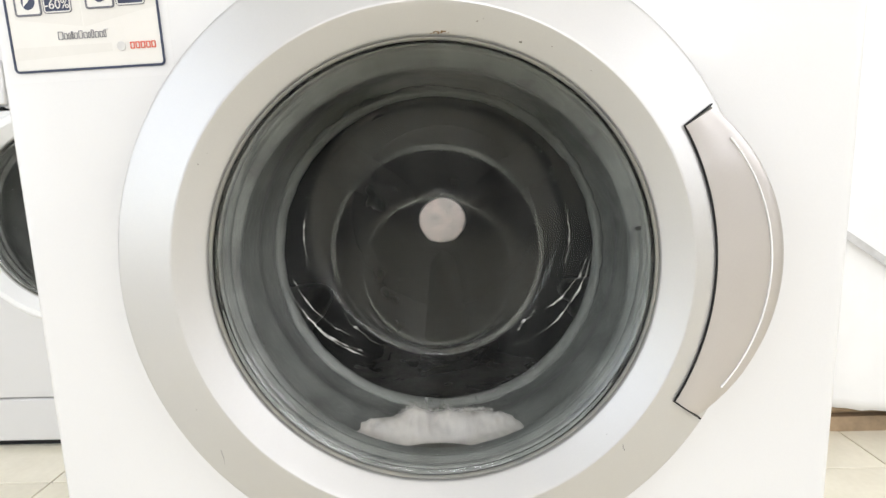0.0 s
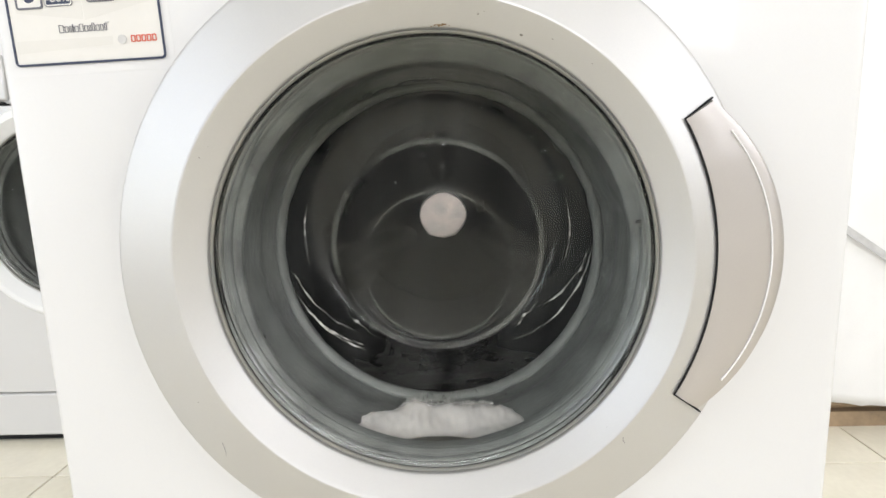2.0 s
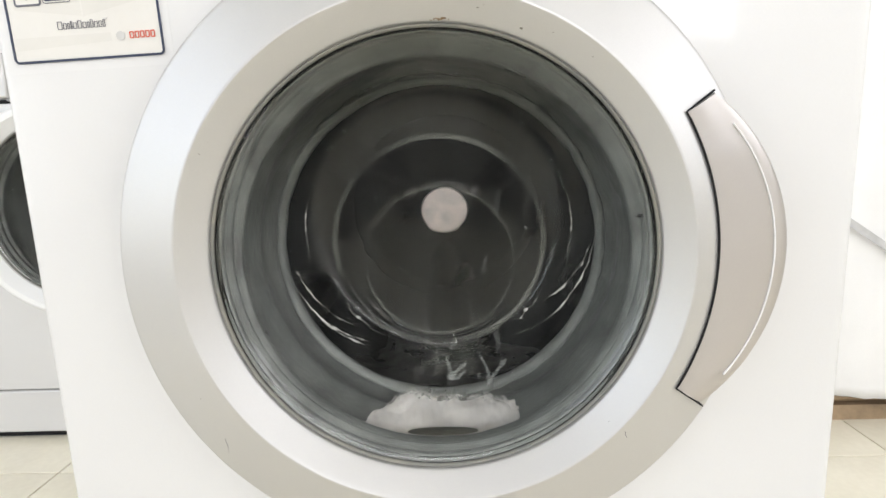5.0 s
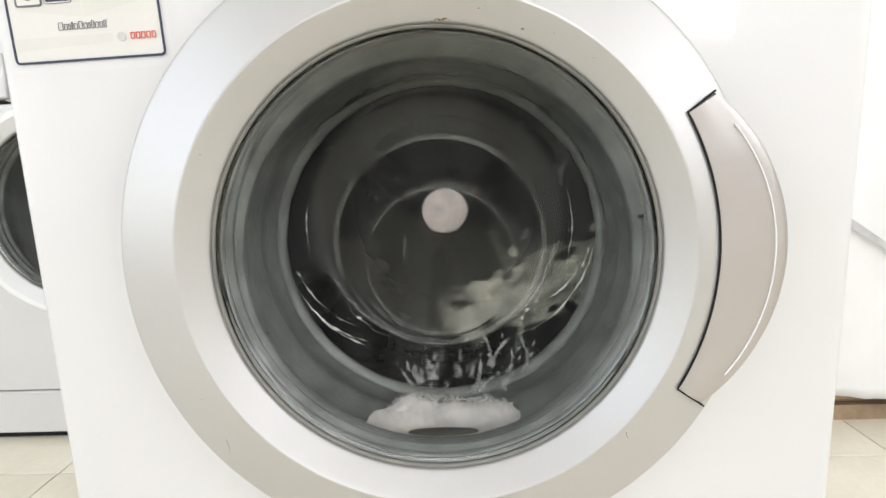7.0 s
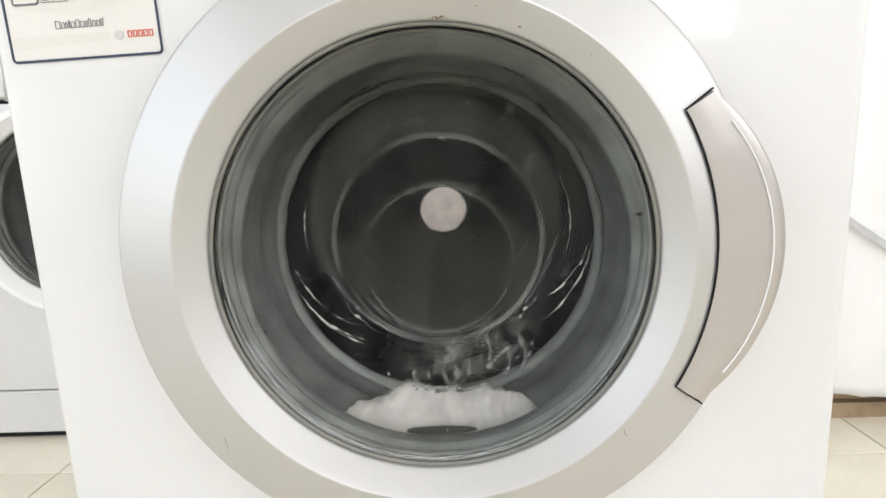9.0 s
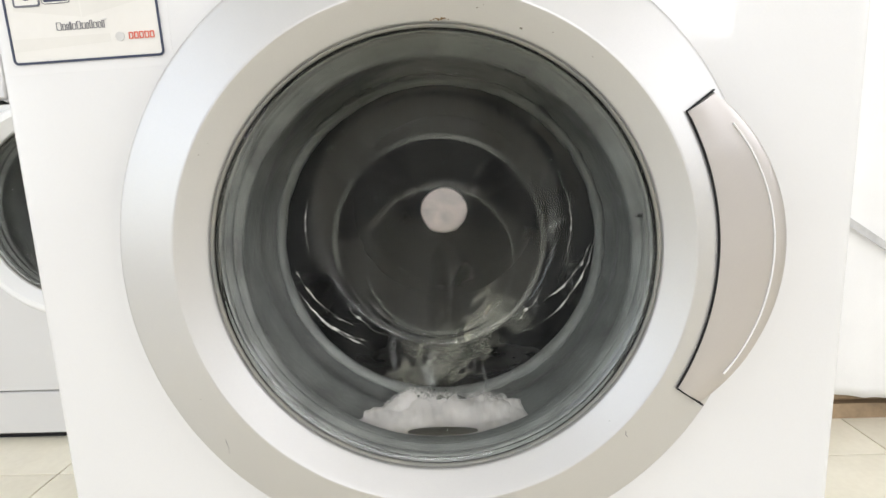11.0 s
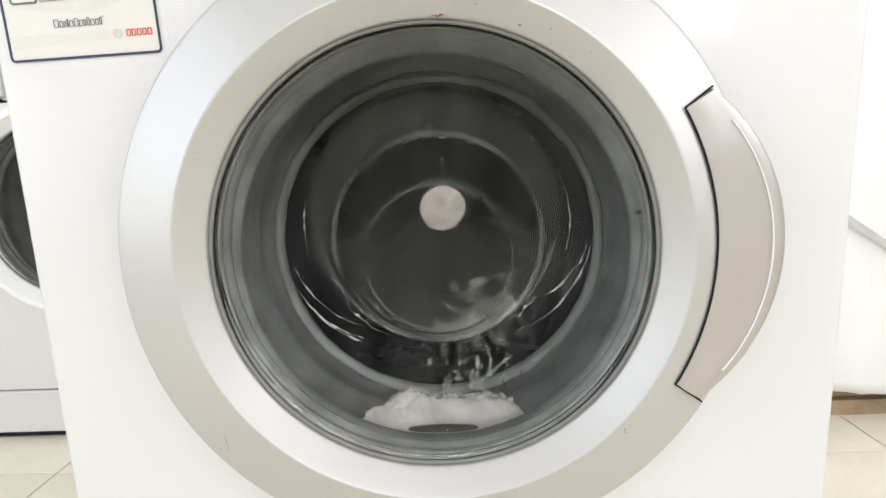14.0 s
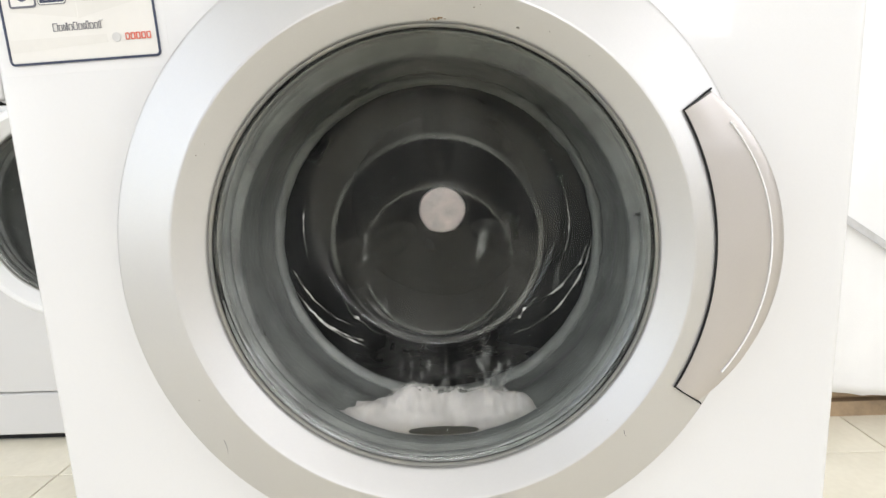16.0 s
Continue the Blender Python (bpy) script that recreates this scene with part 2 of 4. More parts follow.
def boxed(*a):
    return box(bmesh.new(), *a)


def lathe(profile, segs=128, a0=0.0, a1=2 * math.pi, close=False, cz=0.0):
    """Turns a profile of (radius, y) or (radius, y, drop) round the y axis; y is the way into the machine."""
    bm = bmesh.new()
    full = abs(a1 - a0 - 2 * math.pi) < 1e-6
    n = segs if full else segs + 1
    rings = []
    for p in profile:
        r, y, dz = p[0], p[1], (p[2] if len(p) > 2 else 0.0)
        if r < 1e-6:
            rings.append([bm.verts.new((0, y, cz + dz))])
            continue
        rings.append([bm.verts.new((r * math.cos(a0 + (a1 - a0) * i / segs), y, cz + dz + r * math.sin(a0 + (a1 - a0) * i / segs)))
                      for i in range(n)])
    pairs = list(zip(rings, rings[1:]))
    if close:
        pairs.append((rings[-1], rings[0]))
    for a, b in pairs:
        for i in range(segs):
            j = (i + 1) % n
            if len(a) == 1 and len(b) == 1:
                continue
            if len(a) == 1:
                bm.faces.new((a[0], b[j], b[i]))
            elif len(b) == 1:
                bm.faces.new((a[i], a[j], b[0]))
            else:
                bm.faces.new((a[i], a[j], b[j], b[i]))
    if close and not full:
        bm.faces.new([r[0] for r in rings])
        bm.faces.new([r[-1] for r in reversed(rings)])
    bmesh.ops.recalc_face_normals(bm, faces=bm.faces)
    return bm


def smooth_profile(pts, n=6):
    """A rounded version of a profile (Catmull-Rom)."""
    pts = [tuple(p) + (0.0,) * (3 - len(p)) for p in pts]
    out = []
    for i in range(len(pts) - 1):
        p0, p1, p2, p3 = pts[max(i - 1, 0)], pts[i], pts[i + 1], pts[min(i + 2, len(pts) - 1)]
        for k in range(n):
            t = k / n
            out.append(tuple(0.5 * (2 * b + (c - a) * t + (2 * a - 5 * b + 4 * c - d) * t * t + (3 * b - a - 3 * c + d) * t ** 3)
                             for a, b, c, d in zip(p0, p1, p2, p3)))
    out.append(pts[-1])
    return out


def blob(bm, at, r, sub=1, squash=(1, 1, 1)):
    g = bmesh.ops.create_icosphere(bm, subdivisions=sub, radius=r)
    for v in g["verts"]:
        v.co = Vector((v.co.x * squash[0], v.co.y * squash[1], v.co.z * squash[2])) + Vector(at)


def tube(bm, pts, radii, segs=7):
    rings = []
    for i, p in enumerate(pts):
        d = (Vector(pts[min(i + 1, len(pts) - 1)]) - Vector(pts[max(i - 1, 0)])).normalized()
        u = d.orthogonal().normalized()
        w = d.cross(u)
        rings.append([bm.verts.new(Vector(p) + radii[i] * (u * math.cos(2 * math.pi * k / segs) + w * math.sin(2 * math.pi * k / segs)))
                      for k in range(segs)])
    for a, b in zip(rings, rings[1:]):
        for k in range(segs):
            bm.faces.new((a[k], a[(k + 1) % segs], b[(k + 1) % segs], b[k]))
    bm.faces.new(rings[0][::-1])
    bm.faces.new(rings[-1])


# ---- the room ----
RX0, RX1, RY0, RY1, RZ = -2.3, 2.6, -3.5, 1.3, 2.8
floor = part("floor", boxed(RX0 - 0.2, RX1 + 0.2, RY0 - 0.2, RY1 + 0.2, -0.15, -0.004), GROUT, smooth=False)
tagged(floor, "cream glazed floor tiles with thin brown joints", "floor", kind="structure")
ceiling = part("ceiling", boxed(RX0 - 0.2, RX1 + 0.2, RY0 - 0.2, RY1 + 0.2, RZ, RZ + 0.15), CEIL, smooth=False)
tagged(ceiling, "plain white painted ceiling", "ceiling", kind="structure")


def wall(name, boxes_, m=None):
    bm = bmesh.new()
    for b in boxes_:
        box(bm, *b)
    return tagged(part(name, bm, m or PAINT, smooth=False), "plain painted wall, out of view", "wall", kind="structure")


def wall_with_opening(name, axis, lo, hi, d0, d1, w0, w1, z0, z1):
    pieces = [(lo, w0, 0, RZ), (w1, hi, 0, RZ), (w0, w1, 0, z0), (w0, w1, z1, RZ)]
    if axis == "x":
        return wall(name, [(a, b, d0, d1, c, d) for a, b, c, d in pieces])
    return wall(name, [(d0, d1, a, b, c, d) for a, b, c, d in pieces])


wall("wall_north", [(RX0 - 0.2, RX1 + 0.2, RY1, RY1 + 0.2, 0, RZ)])
# unseen wall, darkened so that the glass reflects little from it
wall_with_opening("wall_south", "x", RX0 - 0.2, RX1 + 0.2, RY0 - 0.2, RY0, -0.7, 1.9, 1.2, 2.2).data.materials[0] = PAINT_DIM
wall_with_opening("wall_west", "y", RY0, RY1, RX0 - 0.2, RX0, -2.6, -0.2, 0.25, 2.5)
wall_with_opening("wall_east", "y", RY0, RY1, RX1, RX1 + 0.2, -2.1, -0.5, 1.0, 2.5)


def window(name, along_x, a0, a1, depth, z0, z1):
    w = thing(name, (0, 0, 0), "unseen white framed window with clear panes and bright daylight outside", "window", kind="structure")

    def put(nm, m, p0, p1, q0, q1, r0, r1):
        b = (p0, p1, q0, q1, r0, r1) if along_x else (q0, q1, p0, p1, r0, r1)
        return part(nm, boxed(*b), m, w, smooth=False)
    d0, d1 = depth - 0.02, depth + 0.02
    mid = (a0 + a1) / 2
    put("window_frame", FRAME, a0, a0 + 0.05, d0, d1, z0, z1)
    put("window_frame", FRAME, a1 - 0.05, a1, d0, d1, z0, z1)
    put("window_frame", FRAME, a0 + 0.05, a1 - 0.05, d0, d1, z0, z0 + 0.05)
    put("window_frame", FRAME, a0 + 0.05, a1 - 0.05, d0, d1, z1 - 0.05, z1)
    put("mullion", FRAME, mid - 0.025, mid + 0.025, d0, d1, z0 + 0.05, z1 - 0.05)
    for p0, p1 in ((a0 + 0.05, mid - 0.025), (mid + 0.025, a1 - 0.05)):
        put("pane", PANE, p0, p1, depth - 0.003, depth + 0.003, z0 + 0.05, z1 - 0.05).visible_shadow = False
    put("window_sill", FRAME, a0 - 0.03, a1 + 0.03, depth + (0.03 if depth < 0 else -0.16), depth + (0.16 if depth < 0 else -0.03), z0 - 0.03, z0 - 0.002)


window("window_1", False, -2.6, -0.2, RX0 - 0.14, 0.25, 2.5)
# invented south window, there to light the machines' fronts
window("fill_window", True, -0.7, 1.9, RY0 - 0.14, 1.2, 2.2)
window("window_2", False, -2.1, -0.5, RX1 + 0.12, 1.0, 2.5)



# ---- a washing machine ----
def cabinet_bm(top, bottom=0.104, hw=0.3005, depth=0.55, hole=0.2):
    """The painted case: a front plate with a round opening, rounded into the sides."""
    bm = bmesh.new()
    n = 28
    z0, z1 = bottom, top

    def loop(inset, y):
        a, b, c, d = -hw + inset, hw - inset, z0 + inset * 0.3, z1 - inset * 0.3
        pts = [(b, c + (d - c) * i / n) for i in range(n)] + [(b - (b - a) * i / n, d) for i in range(n)]
        pts += [(a, d - (d - c) * i / n) for i in range(n)] + [(a + (b - a) * i / n, c) for i in range(n)]
        return [bm.verts.new((x, y, z)) for x, z in pts]
    R = 0.006
    first = loop(R, 0.0)
    ring = []
    for v in first:
        a = math.atan2(v.co.z - CZ, v.co.x)
        ring.append(bm.verts.new((hole * math.cos(a), 0.0, CZ + hole * math.sin(a))))
    inner = [bm.verts.new((v.co.x, 0.03, v.co.z)) for v in ring]
    loops = [inner, ring, [bm.verts.new((v.co.x * 1.02, 0.0, CZ + (v.co.z - CZ) * 1.02)) for v in ring], loop(R + 0.004, 0.0), first]
    for k in range(1, 6):
        a = math.pi / 2 * k / 5
        loops.append(loop(R * (1 - math.sin(a)), R * (1 - math.cos(a))))
    loops.append(loop(0, depth))
    m = len(first)
    for p, q in zip(loops, loops[1:]):
        for i in range(m):
            bm.faces.new((p[i], p[(i + 1) % m], q[(i + 1) % m], q[i]))
    bm.faces.new(loops[-1])
    bmesh.ops.recalc_face_normals(bm, faces=bm.faces)
    return bm


def arc_plate(r_in, cx, r_out, z_half, y_front, y_back, crown, n=40):
    """The door grip: between the door's inner arc and a bulging outer arc, domed and rounded at its outer edge."""
    bm = bmesh.new()
    rows = []
    m = 12
    for i in range(n + 1):
        s = -1 + 2 * i / n
        zi = s * 0.0945
        zo = s * z_half
        pi_ = (math.sqrt(r_in ** 2 - zi ** 2), zi)
        po = (cx + math.sqrt(r_out ** 2 - zo ** 2), zo)
        row = [bm.verts.new((pi_[0], y_back, CZ + pi_[1]))]
        for k in range(m + 1):
            u = k / m
            x = pi_[0] + (po[0] - pi_[0]) * u
            z = pi_[1] + (po[1] - pi_[1]) * u
            edge = max(0.0, (u - 0.78) / 0.22)
            y = y_front - crown * math.sin(math.pi * min(u / 0.9, 1)) * 0.6 + 0.016 * edge ** 2.4 + 0.005 * max(0, abs(s) - 0.7)
            row.append(bm.verts.new((x, y, CZ + z)))
        row.append(bm.verts.new((po[0], y_back, CZ + po[1])))
        rows.append(row)
    for a, b in zip(rows, rows[1:]):
        for k in range(len(a) - 1):
            bm.faces.new((a[k], a[k + 1], b[k + 1], b[k]))
    bm.faces.new(rows[0])
    bm.faces.new(rows[-1][::-1])
    bmesh.ops.recalc_face_normals(bm, faces=bm.faces)
    return bm


RIDGE = 0.1757
RING = [(0.2236, -0.002, -0.002), (0.2236, -0.0140, -0.002), (0.2233, -0.0160, -0.002), (0.2221, -0.0176, -0.002), (0.2201, -0.0188, -0.0019),
        (0.2050, -0.0243, -0.001), (0.1920, -0.0291, -0.0004), (0.1784, -0.0338), (0.1770, -0.0342), (RIDGE, -0.0343), (0.1749, -0.0337), (0.1738, -0.0328),
        (0.1690, -0.0284), (0.1640, -0.0238), (0.1602, -0.0202), (0.1590, -0.0186), (0.1585, -0.0160), (0.1585, -0.0100), (0.160, -0.004), (0.19, -0.003)]
RING_ROW = [(0.194, -0.002), (0.194, -0.018), (0.1925, -0.025), (0.189, -0.030), (0.184, -0.0345)] + RING[8:]
# the glass: a stepped rim and a bowl that bulges into the drum, its bottom dished and set low
BOWL_OUT = [(0.1588, -0.0126), (0.1568, -0.0134), (0.1545, -0.0126), (0.1520, -0.0104), (0.1490, -0.0074), (0.1462, -0.0020), (0.1440, 0.0040),
            (0.1415, 0.0120, 0.0005), (0.1375, 0.026, 0.002), (0.1310, 0.046, 0.005), (0.1225, 0.064, 0.009), (0.1145, 0.077, 0.009), (0.1050, 0.0862, 0.003), (0.0970, 0.0902, -0.003),
            (0.0900, 0.0900, -0.006), (0.0840, 0.0896, -0.010), (0.0770, 0.0892, -0.016), (0.0712, 0.0893, -0.021), (0.0668, 0.0897, -0.023),
            (0.0500, 0.0899, -0.023), (0.0250, 0.0901, -0.023), (0.0, 0.0902, -0.023)]


def bowl_bm():
    out = smooth_profile(BOWL_OUT, 4)
    thick = 0.0055
    inn = []
    for i, p in enumerate(out):
        a, b = out[max(i - 1, 0)], out[min(i + 1, len(out) - 1)]
        tr, ty = b[0] - a[0], b[1] - a[1]
        L = math.hypot(tr, ty) or 1
        nr, ny = ty / L, -tr / L
        inn.append((max(0.0, p[0] + nr * thick) if i < len(out) - 1 else 0.0, p[1] + abs(ny) * thick if ny >= 0 else p[1] - ny * thick, p[2]))
    inn = [(min(p[0], 0.1592), p[1], p[2]) for p in inn]
    bm = lathe(out + inn[::-1], 144, cz=CZ)
    # close the rim
    ed = [e for e in bm.edges if e.is_boundary]
    bmesh.ops.bridge_loops(bm, edges=ed)
    bmesh.ops.recalc_face_normals(bm, faces=bm.faces)
    return bm


GASKET = [(0.1592, -0.0068), (0.1570, -0.0066), (0.1557, -0.0046), (0.1557, -0.0014), (0.1574, 0.0030), (0.1560, 0.0062), (0.1544, 0.0092, -0.0005), (0.1562, 0.0145, -0.0015), (0.1544, 0.0165, -0.003), (0.1524, 0.0195, -0.005), (0.1532, 0.0250, -0.0055),
          (0.1610, 0.0300, -0.005), (0.1690, 0.0420, -0.005), (0.1700, 0.0560, -0.004), (0.1660, 0.0740, -0.004), (0.1640, 0.0880, -0.004), (0.1655, 0.1000, -0.005),
          (0.1645, 0.1130, -0.007), (0.1615, 0.1230, -0.0095), (0.1598, 0.1320, -0.010), (0.1612, 0.1390, -0.010), (0.1740, 0.1425, -0.010)]


def washing_machine(loc, label, case_top, ring_mat, ring_label, groupname, ring=RING):
    w = thing("washing_machine", loc, label, "washing machine", groupname)
    part("cabinet", cabinet_bm(case_top), WHITE, w)
    part("plinth", boxed(-0.297, 0.297, 0.004, 0.54, 0.0135, 0.1), WHITE, w, bevel=0.004)
    # black strip put in for the shade between plinth and floor
    part("gap_strip", boxed(-0.29, 0.29, 0.012, 0.53, 0.003, 0.0132), GAPBLK, w, "black strip standing for the dark gap under the plinth", smooth=False)
    for x in (-0.25, 0.25):
        for y in (0.06, 0.5):
            part("foot", lathe([(0, -0.006), (0.02, -0.006), (0.022, 0.006), (0, 0.006)], 20), GAPBLK, w, loc=(x, y, 0.006)).rotation_euler = (math.pi / 2, 0, 0)
    part("control_panel", boxed(-0.298, 0.298, -0.001, 0.55, case_top + 0.003, 0.825), WHITE, w, bevel=0.006)
    part("worktop", boxed(-0.299, 0.299, -0.002, 0.56, 0.828, 0.85), WPLAST, w, bevel=0.005)
    door = part("door", lathe(smooth_profile(ring, 3), 160, cz=CZ), ring_mat, w, ring_label)
    bowl = part("glass_bowl", bowl_bm(), GLASS, door, "thick clear moulded glass bowl")
    bowl.visible_shadow = False
    part("seal_ring", lathe(smooth_profile([(0.1590, -0.0155), (0.1579, -0.0172), (0.1566, -0.0164), (0.1562, -0.0148), (0.1578, -0.0142)], 3), 128, close=True, cz=CZ),
         SEALRUB, door, "thin stained seal round the glass")
    # painted rings standing for the bright glass edges of bowl and disc
    for nm, ra, rb, y, dz in (("edge_sheen", 0.0920, 0.0972, 0.0960, -0.0045), ("disc_sheen", 0.0664, 0.0690, 0.0957, -0.0225)):
        part(nm, lathe(smooth_profile([(ra, y, dz), ((ra + rb) / 2, y + 0.0007, dz), (rb, y - 0.0004, dz), ((ra + rb) / 2, y + 0.0001, dz)], 3), 120, close=True, cz=CZ),
             DISC_SHEEN if nm == "disc_sheen" else EDGE_SHEEN, door, "faint painted ring for light caught in the glass edge").visible_shadow = False
    part("gasket", lathe(smooth_profile(GASKET, 4), 128, cz=CZ), RUBBER, w, "ribbed grey rubber door gasket")
    lip = [(0.1592 + 0.0050 * math.cos(a), 0.1290 + 0.0090 * math.sin(a), -0.0098) for a in np.linspace(0, 2 * math.pi, 14, endpoint=False)]
    part("gasket_lip", lathe(lip, 128, close=True, cz=CZ), LIT_LIP, w, "thick rounded inner lip of the gasket")
    return w, door


def drum_parts(w):
    """The steel drum about its own axis: the pose of the drum is in the machine's space."""
    prof = [(0.1755, 0.147), (0.177, 0.1450), (0.181, 0.1450), (0.2, 0.150), (0.228, 0.156), (0.238, 0.163), (0.240, 0.175), (0.240, 0.300),
            (0.2375, 0.325), (0.229, 0.347), (0.214, 0.365), (0.198, 0.375), (0.180, 0.379), (0.130, 0.377), (0.126, 0.373),
            (0.112, 0.371), (0.108, 0.367), (0.07, 0.353), (0.05, 0.338), (0.036, 0.334), (0.0, 0.334)]
    drum = part("drum", lathe(prof, 120), SHADED_STEEL, w, "perforated stainless steel drum", loc=(0, 0, CZ))
    for k in range(3):
        a = 2 * math.pi * k / 3 + math.radians(90)
        bm = bmesh.new()
        rows = []
        for i in range(15):
            s = i / 14
            y = 0.172 + 0.192 * s
            h = 0.055 * min(1, 6 * s, 6 * (1 - s)) * (0.86 + 0.14 * math.cos(7 * s)) + 0.002
            row = []
            for j in range(9):
                q = -1 + j / 4
                rr = 0.2395 - h * (1 - abs(q) ** 2.2)
                tx = q * 0.036
                row.append(bm.verts.new((rr * math.cos(a) - tx * math.sin(a), y, rr * math.sin(a) + tx * math.cos(a))))
            rows.append(row)
        for p, q in zip(rows, rows[1:]):
            for j in range(8):
                bm.faces.new((p[j], p[j + 1], q[j + 1], q[j]))
        bmesh.ops.recalc_face_normals(bm, faces=bm.faces)
        part("paddle", bm, SHADED_STEEL, drum, "rounded steel lifter paddle")
        bm = bmesh.new()
        b = a + math.radians(60)
        back = sorted((p[0], p[1]) for p in prof[8:])
        rows = []
        for i in range(17):
            r, e = 0.042 + 0.150 * i / 16, math.sin(math.pi * min(1.0, (i + 0.6) / 6) / 2) * min(1.0, (16.4 - i) / 3)
            row = []
            for j in range(13):
                q = -1 + j / 6
                tx = q * (0.020 + 0.026 * i / 16)
                base = float(np.interp(math.hypot(r, tx), [p[0] for p in back], [p[1] for p in back]))
                y = base + 0.003 - 0.017 * e * (0.5 + 0.5 * math.cos(math.pi * q)) ** 0.8
                row.append(bm.verts.new((r * math.cos(b) - tx * math.sin(b), y, r * math.sin(b) + tx * math.cos(b))))
            rows.append(row)
        for p, q in zip(rows, rows[1:]):
            for j in range(12):
                bm.faces.new((p[j], p[j + 1], q[j + 1], q[j]))
        bmesh.ops.recalc_face_normals(bm, faces=bm.faces)
        part("spoke", bm, SHADED_STEEL, drum, "broad pressed rib on the drum's back")
    part("hub", lathe(smooth_profile([(0.0315, 0.3345), (0.0305, 0.3265), (0.0285, 0.3252), (0.015, 0.3248), (0.0, 0.3248)], 3), 48), HUB, drum, "pale satin hub plate in the drum's back")
    verts, faces = [], []
    for row in range(18):
        y = 0.176 + row * 0.0070
        for c in range(180):
            a = 2 * math.pi * (c + 0.5 * (row % 2)) / 180
            if any(abs(((a - math.pi / 2 - 2 * math.pi * k / 3 + math.pi) % (2 * math.pi)) - math.pi) < 0.17 for k in range(3)):
                continue
            base = len(verts)
            for j in range(6):
                t = math.pi / 3 * j
                aa = a + 0.0022 * math.cos(t) / 0.24
                verts.append((0.2392 * math.cos(aa), y + 0.0022 * math.sin(t), 0.2392 * math.sin(aa)))
            faces.append(tuple(range(base, base + 6)))
    me = bpy.data.meshes.new("perforations")
    me.from_pydata(verts, [], faces)
    me.materials.append(LIT_DIMPLE)
    ob = new("perforations", me)
    ob.parent = drum
    tagged(ob, "rows of small round drain holes", kind="stuff")
    return drum


main, main_door = washing_machine((0, 0, 0), "white front-loading washing machine with silver door, running with suds inside", 0.7, SILVER,
                                  "satin silver door ring with round glass", "washing machines in the shop")
drum = drum_parts(main)

# the grip, its black gap and its pressed line
grip = part("handle", arc_plate(0.1924, 0.1104, 0.1326, 0.1075, -0.0303, -0.004, 0.003), HANDLE, main_door, "silver-grey door grip")


def strip(bm, pts, y, w, d=0.003):
    prev = None
    for i, p in enumerate(pts):
        a, b = Vector(pts[max(i - 1, 0)]), Vector(pts[min(i + 1, len(pts) - 1)])
        t = (b - a).normalized()
        n = Vector((-t.y, t.x))
        yy = y(p) if callable(y) else y
        cur = [bm.verts.new((p[0] + n.x * w / 2 * s, yy + e, p[1] + n.y * w / 2 * s)) for s, e in ((1, 0), (-1, 0), (-1, d), (1, d))]
        if prev:
            for k in range(4):
                bm.faces.new((prev[k], prev[(k + 1) % 4], cur[(k + 1) % 4], cur[k]))
        else:
            bm.faces.new(cur)
        prev = cur
    bm.faces.new(prev[::-1])
    bmesh.ops.recalc_face_normals(bm, faces=bm.faces)
    return bm


def ring_y(p):
    """The ring's front at a point of it."""
    r = math.hypot(p[0], p[1] - CZ)
    a = sorted((q[0], q[1]) for q in RING[:10])
    return float(np.interp(r, [q[0] for q in a], [q[1] for q in a]))


gap = [(0.1878, CZ + 0.1084)] + [(0.1916 * math.cos(a), CZ + 0.1916 * math.sin(a)) for a in np.linspace(math.radians(29.6), math.radians(-29.4), 40)] + [(0.1864, CZ - 0.1082)]
part("gap", strip(bmesh.new(), gap, lambda p: ring_y(p) - (0.0016 if p[1] > CZ - 0.096 else 0.0088), 0.0010, 0.012), GAPBLK, main_door, "black gap round the grip", smooth=False)
line = [(0.093 + 0.134 * math.cos(a), CZ + 0.134 * math.sin(a)) for a in np.linspace(math.radians(40), math.radians(-38.5), 40)]
part("grip_line", strip(bmesh.new(), line, -0.0327, 0.0006, 0.004), WPLAST, main_door, "raised pale line along the grip", smooth=False)

# dirt, chips and hairline scratches on the door ring
for x, z, r, m in ((0.0100, 0.6056, 0.0016, DIRT), (0.0128, 0.6062, 0.0011, DIRT), (0.0072, 0.6060, 0.0010, DIRT), (0.0046, 0.6055, 0.0007, DIRT),
                   (0.0160, 0.6054, 0.0006, DIRT), (0.0350, 0.6100, 0.0010, SPECK), (0.0385, 0.6110, 0.0006, SPECK), (0.0630, 0.5972, 0.0011, SPECK),
                   (0.1070, 0.5770, 0.0011, SPECK), (-0.1520, 0.5260, 0.0008, SPECK), (-0.146, 0.533, 0.0005, SPECK), (0.082, 0.593, 0.0006, SPECK),
                   (-0.172, 0.352, 0.0006, SPECK), (0.121, 0.3275, 0.0005, SPECK)):
    rr = math.hypot(x, z - CZ)
    yy = ring_y((x, z)) if rr > RIDGE else -0.0343 + (RIDGE - rr) * 0.9
    bm = bmesh.new()
    rnd = random.Random(int(x * 9999))
    for k in range(4):
        blob(bm, (x + rnd.uniform(-r, r), yy, z + rnd.uniform(-r, r) * 0.5), r * rnd.uniform(0.4, 0.8), 1, (1, 0.6, 0.7))
    part("dirt_speck", bm, m, main_door, "small brown speck of dirt" if m is DIRT else "small grey chip")
for pts in ([(0.131, 0.322), (0.1315, 0.319), (0.133, 0.3165)], [(-0.1590, 0.319), (-0.1580, 0.312), (-0.1584, 0.306)]):
    part("scratch", strip(bmesh.new(), pts, lambda p: ring_y(p) - 0.0003, 0.0004, 0.002), INK, main_door, "short dark hairline scratch", smooth=False)


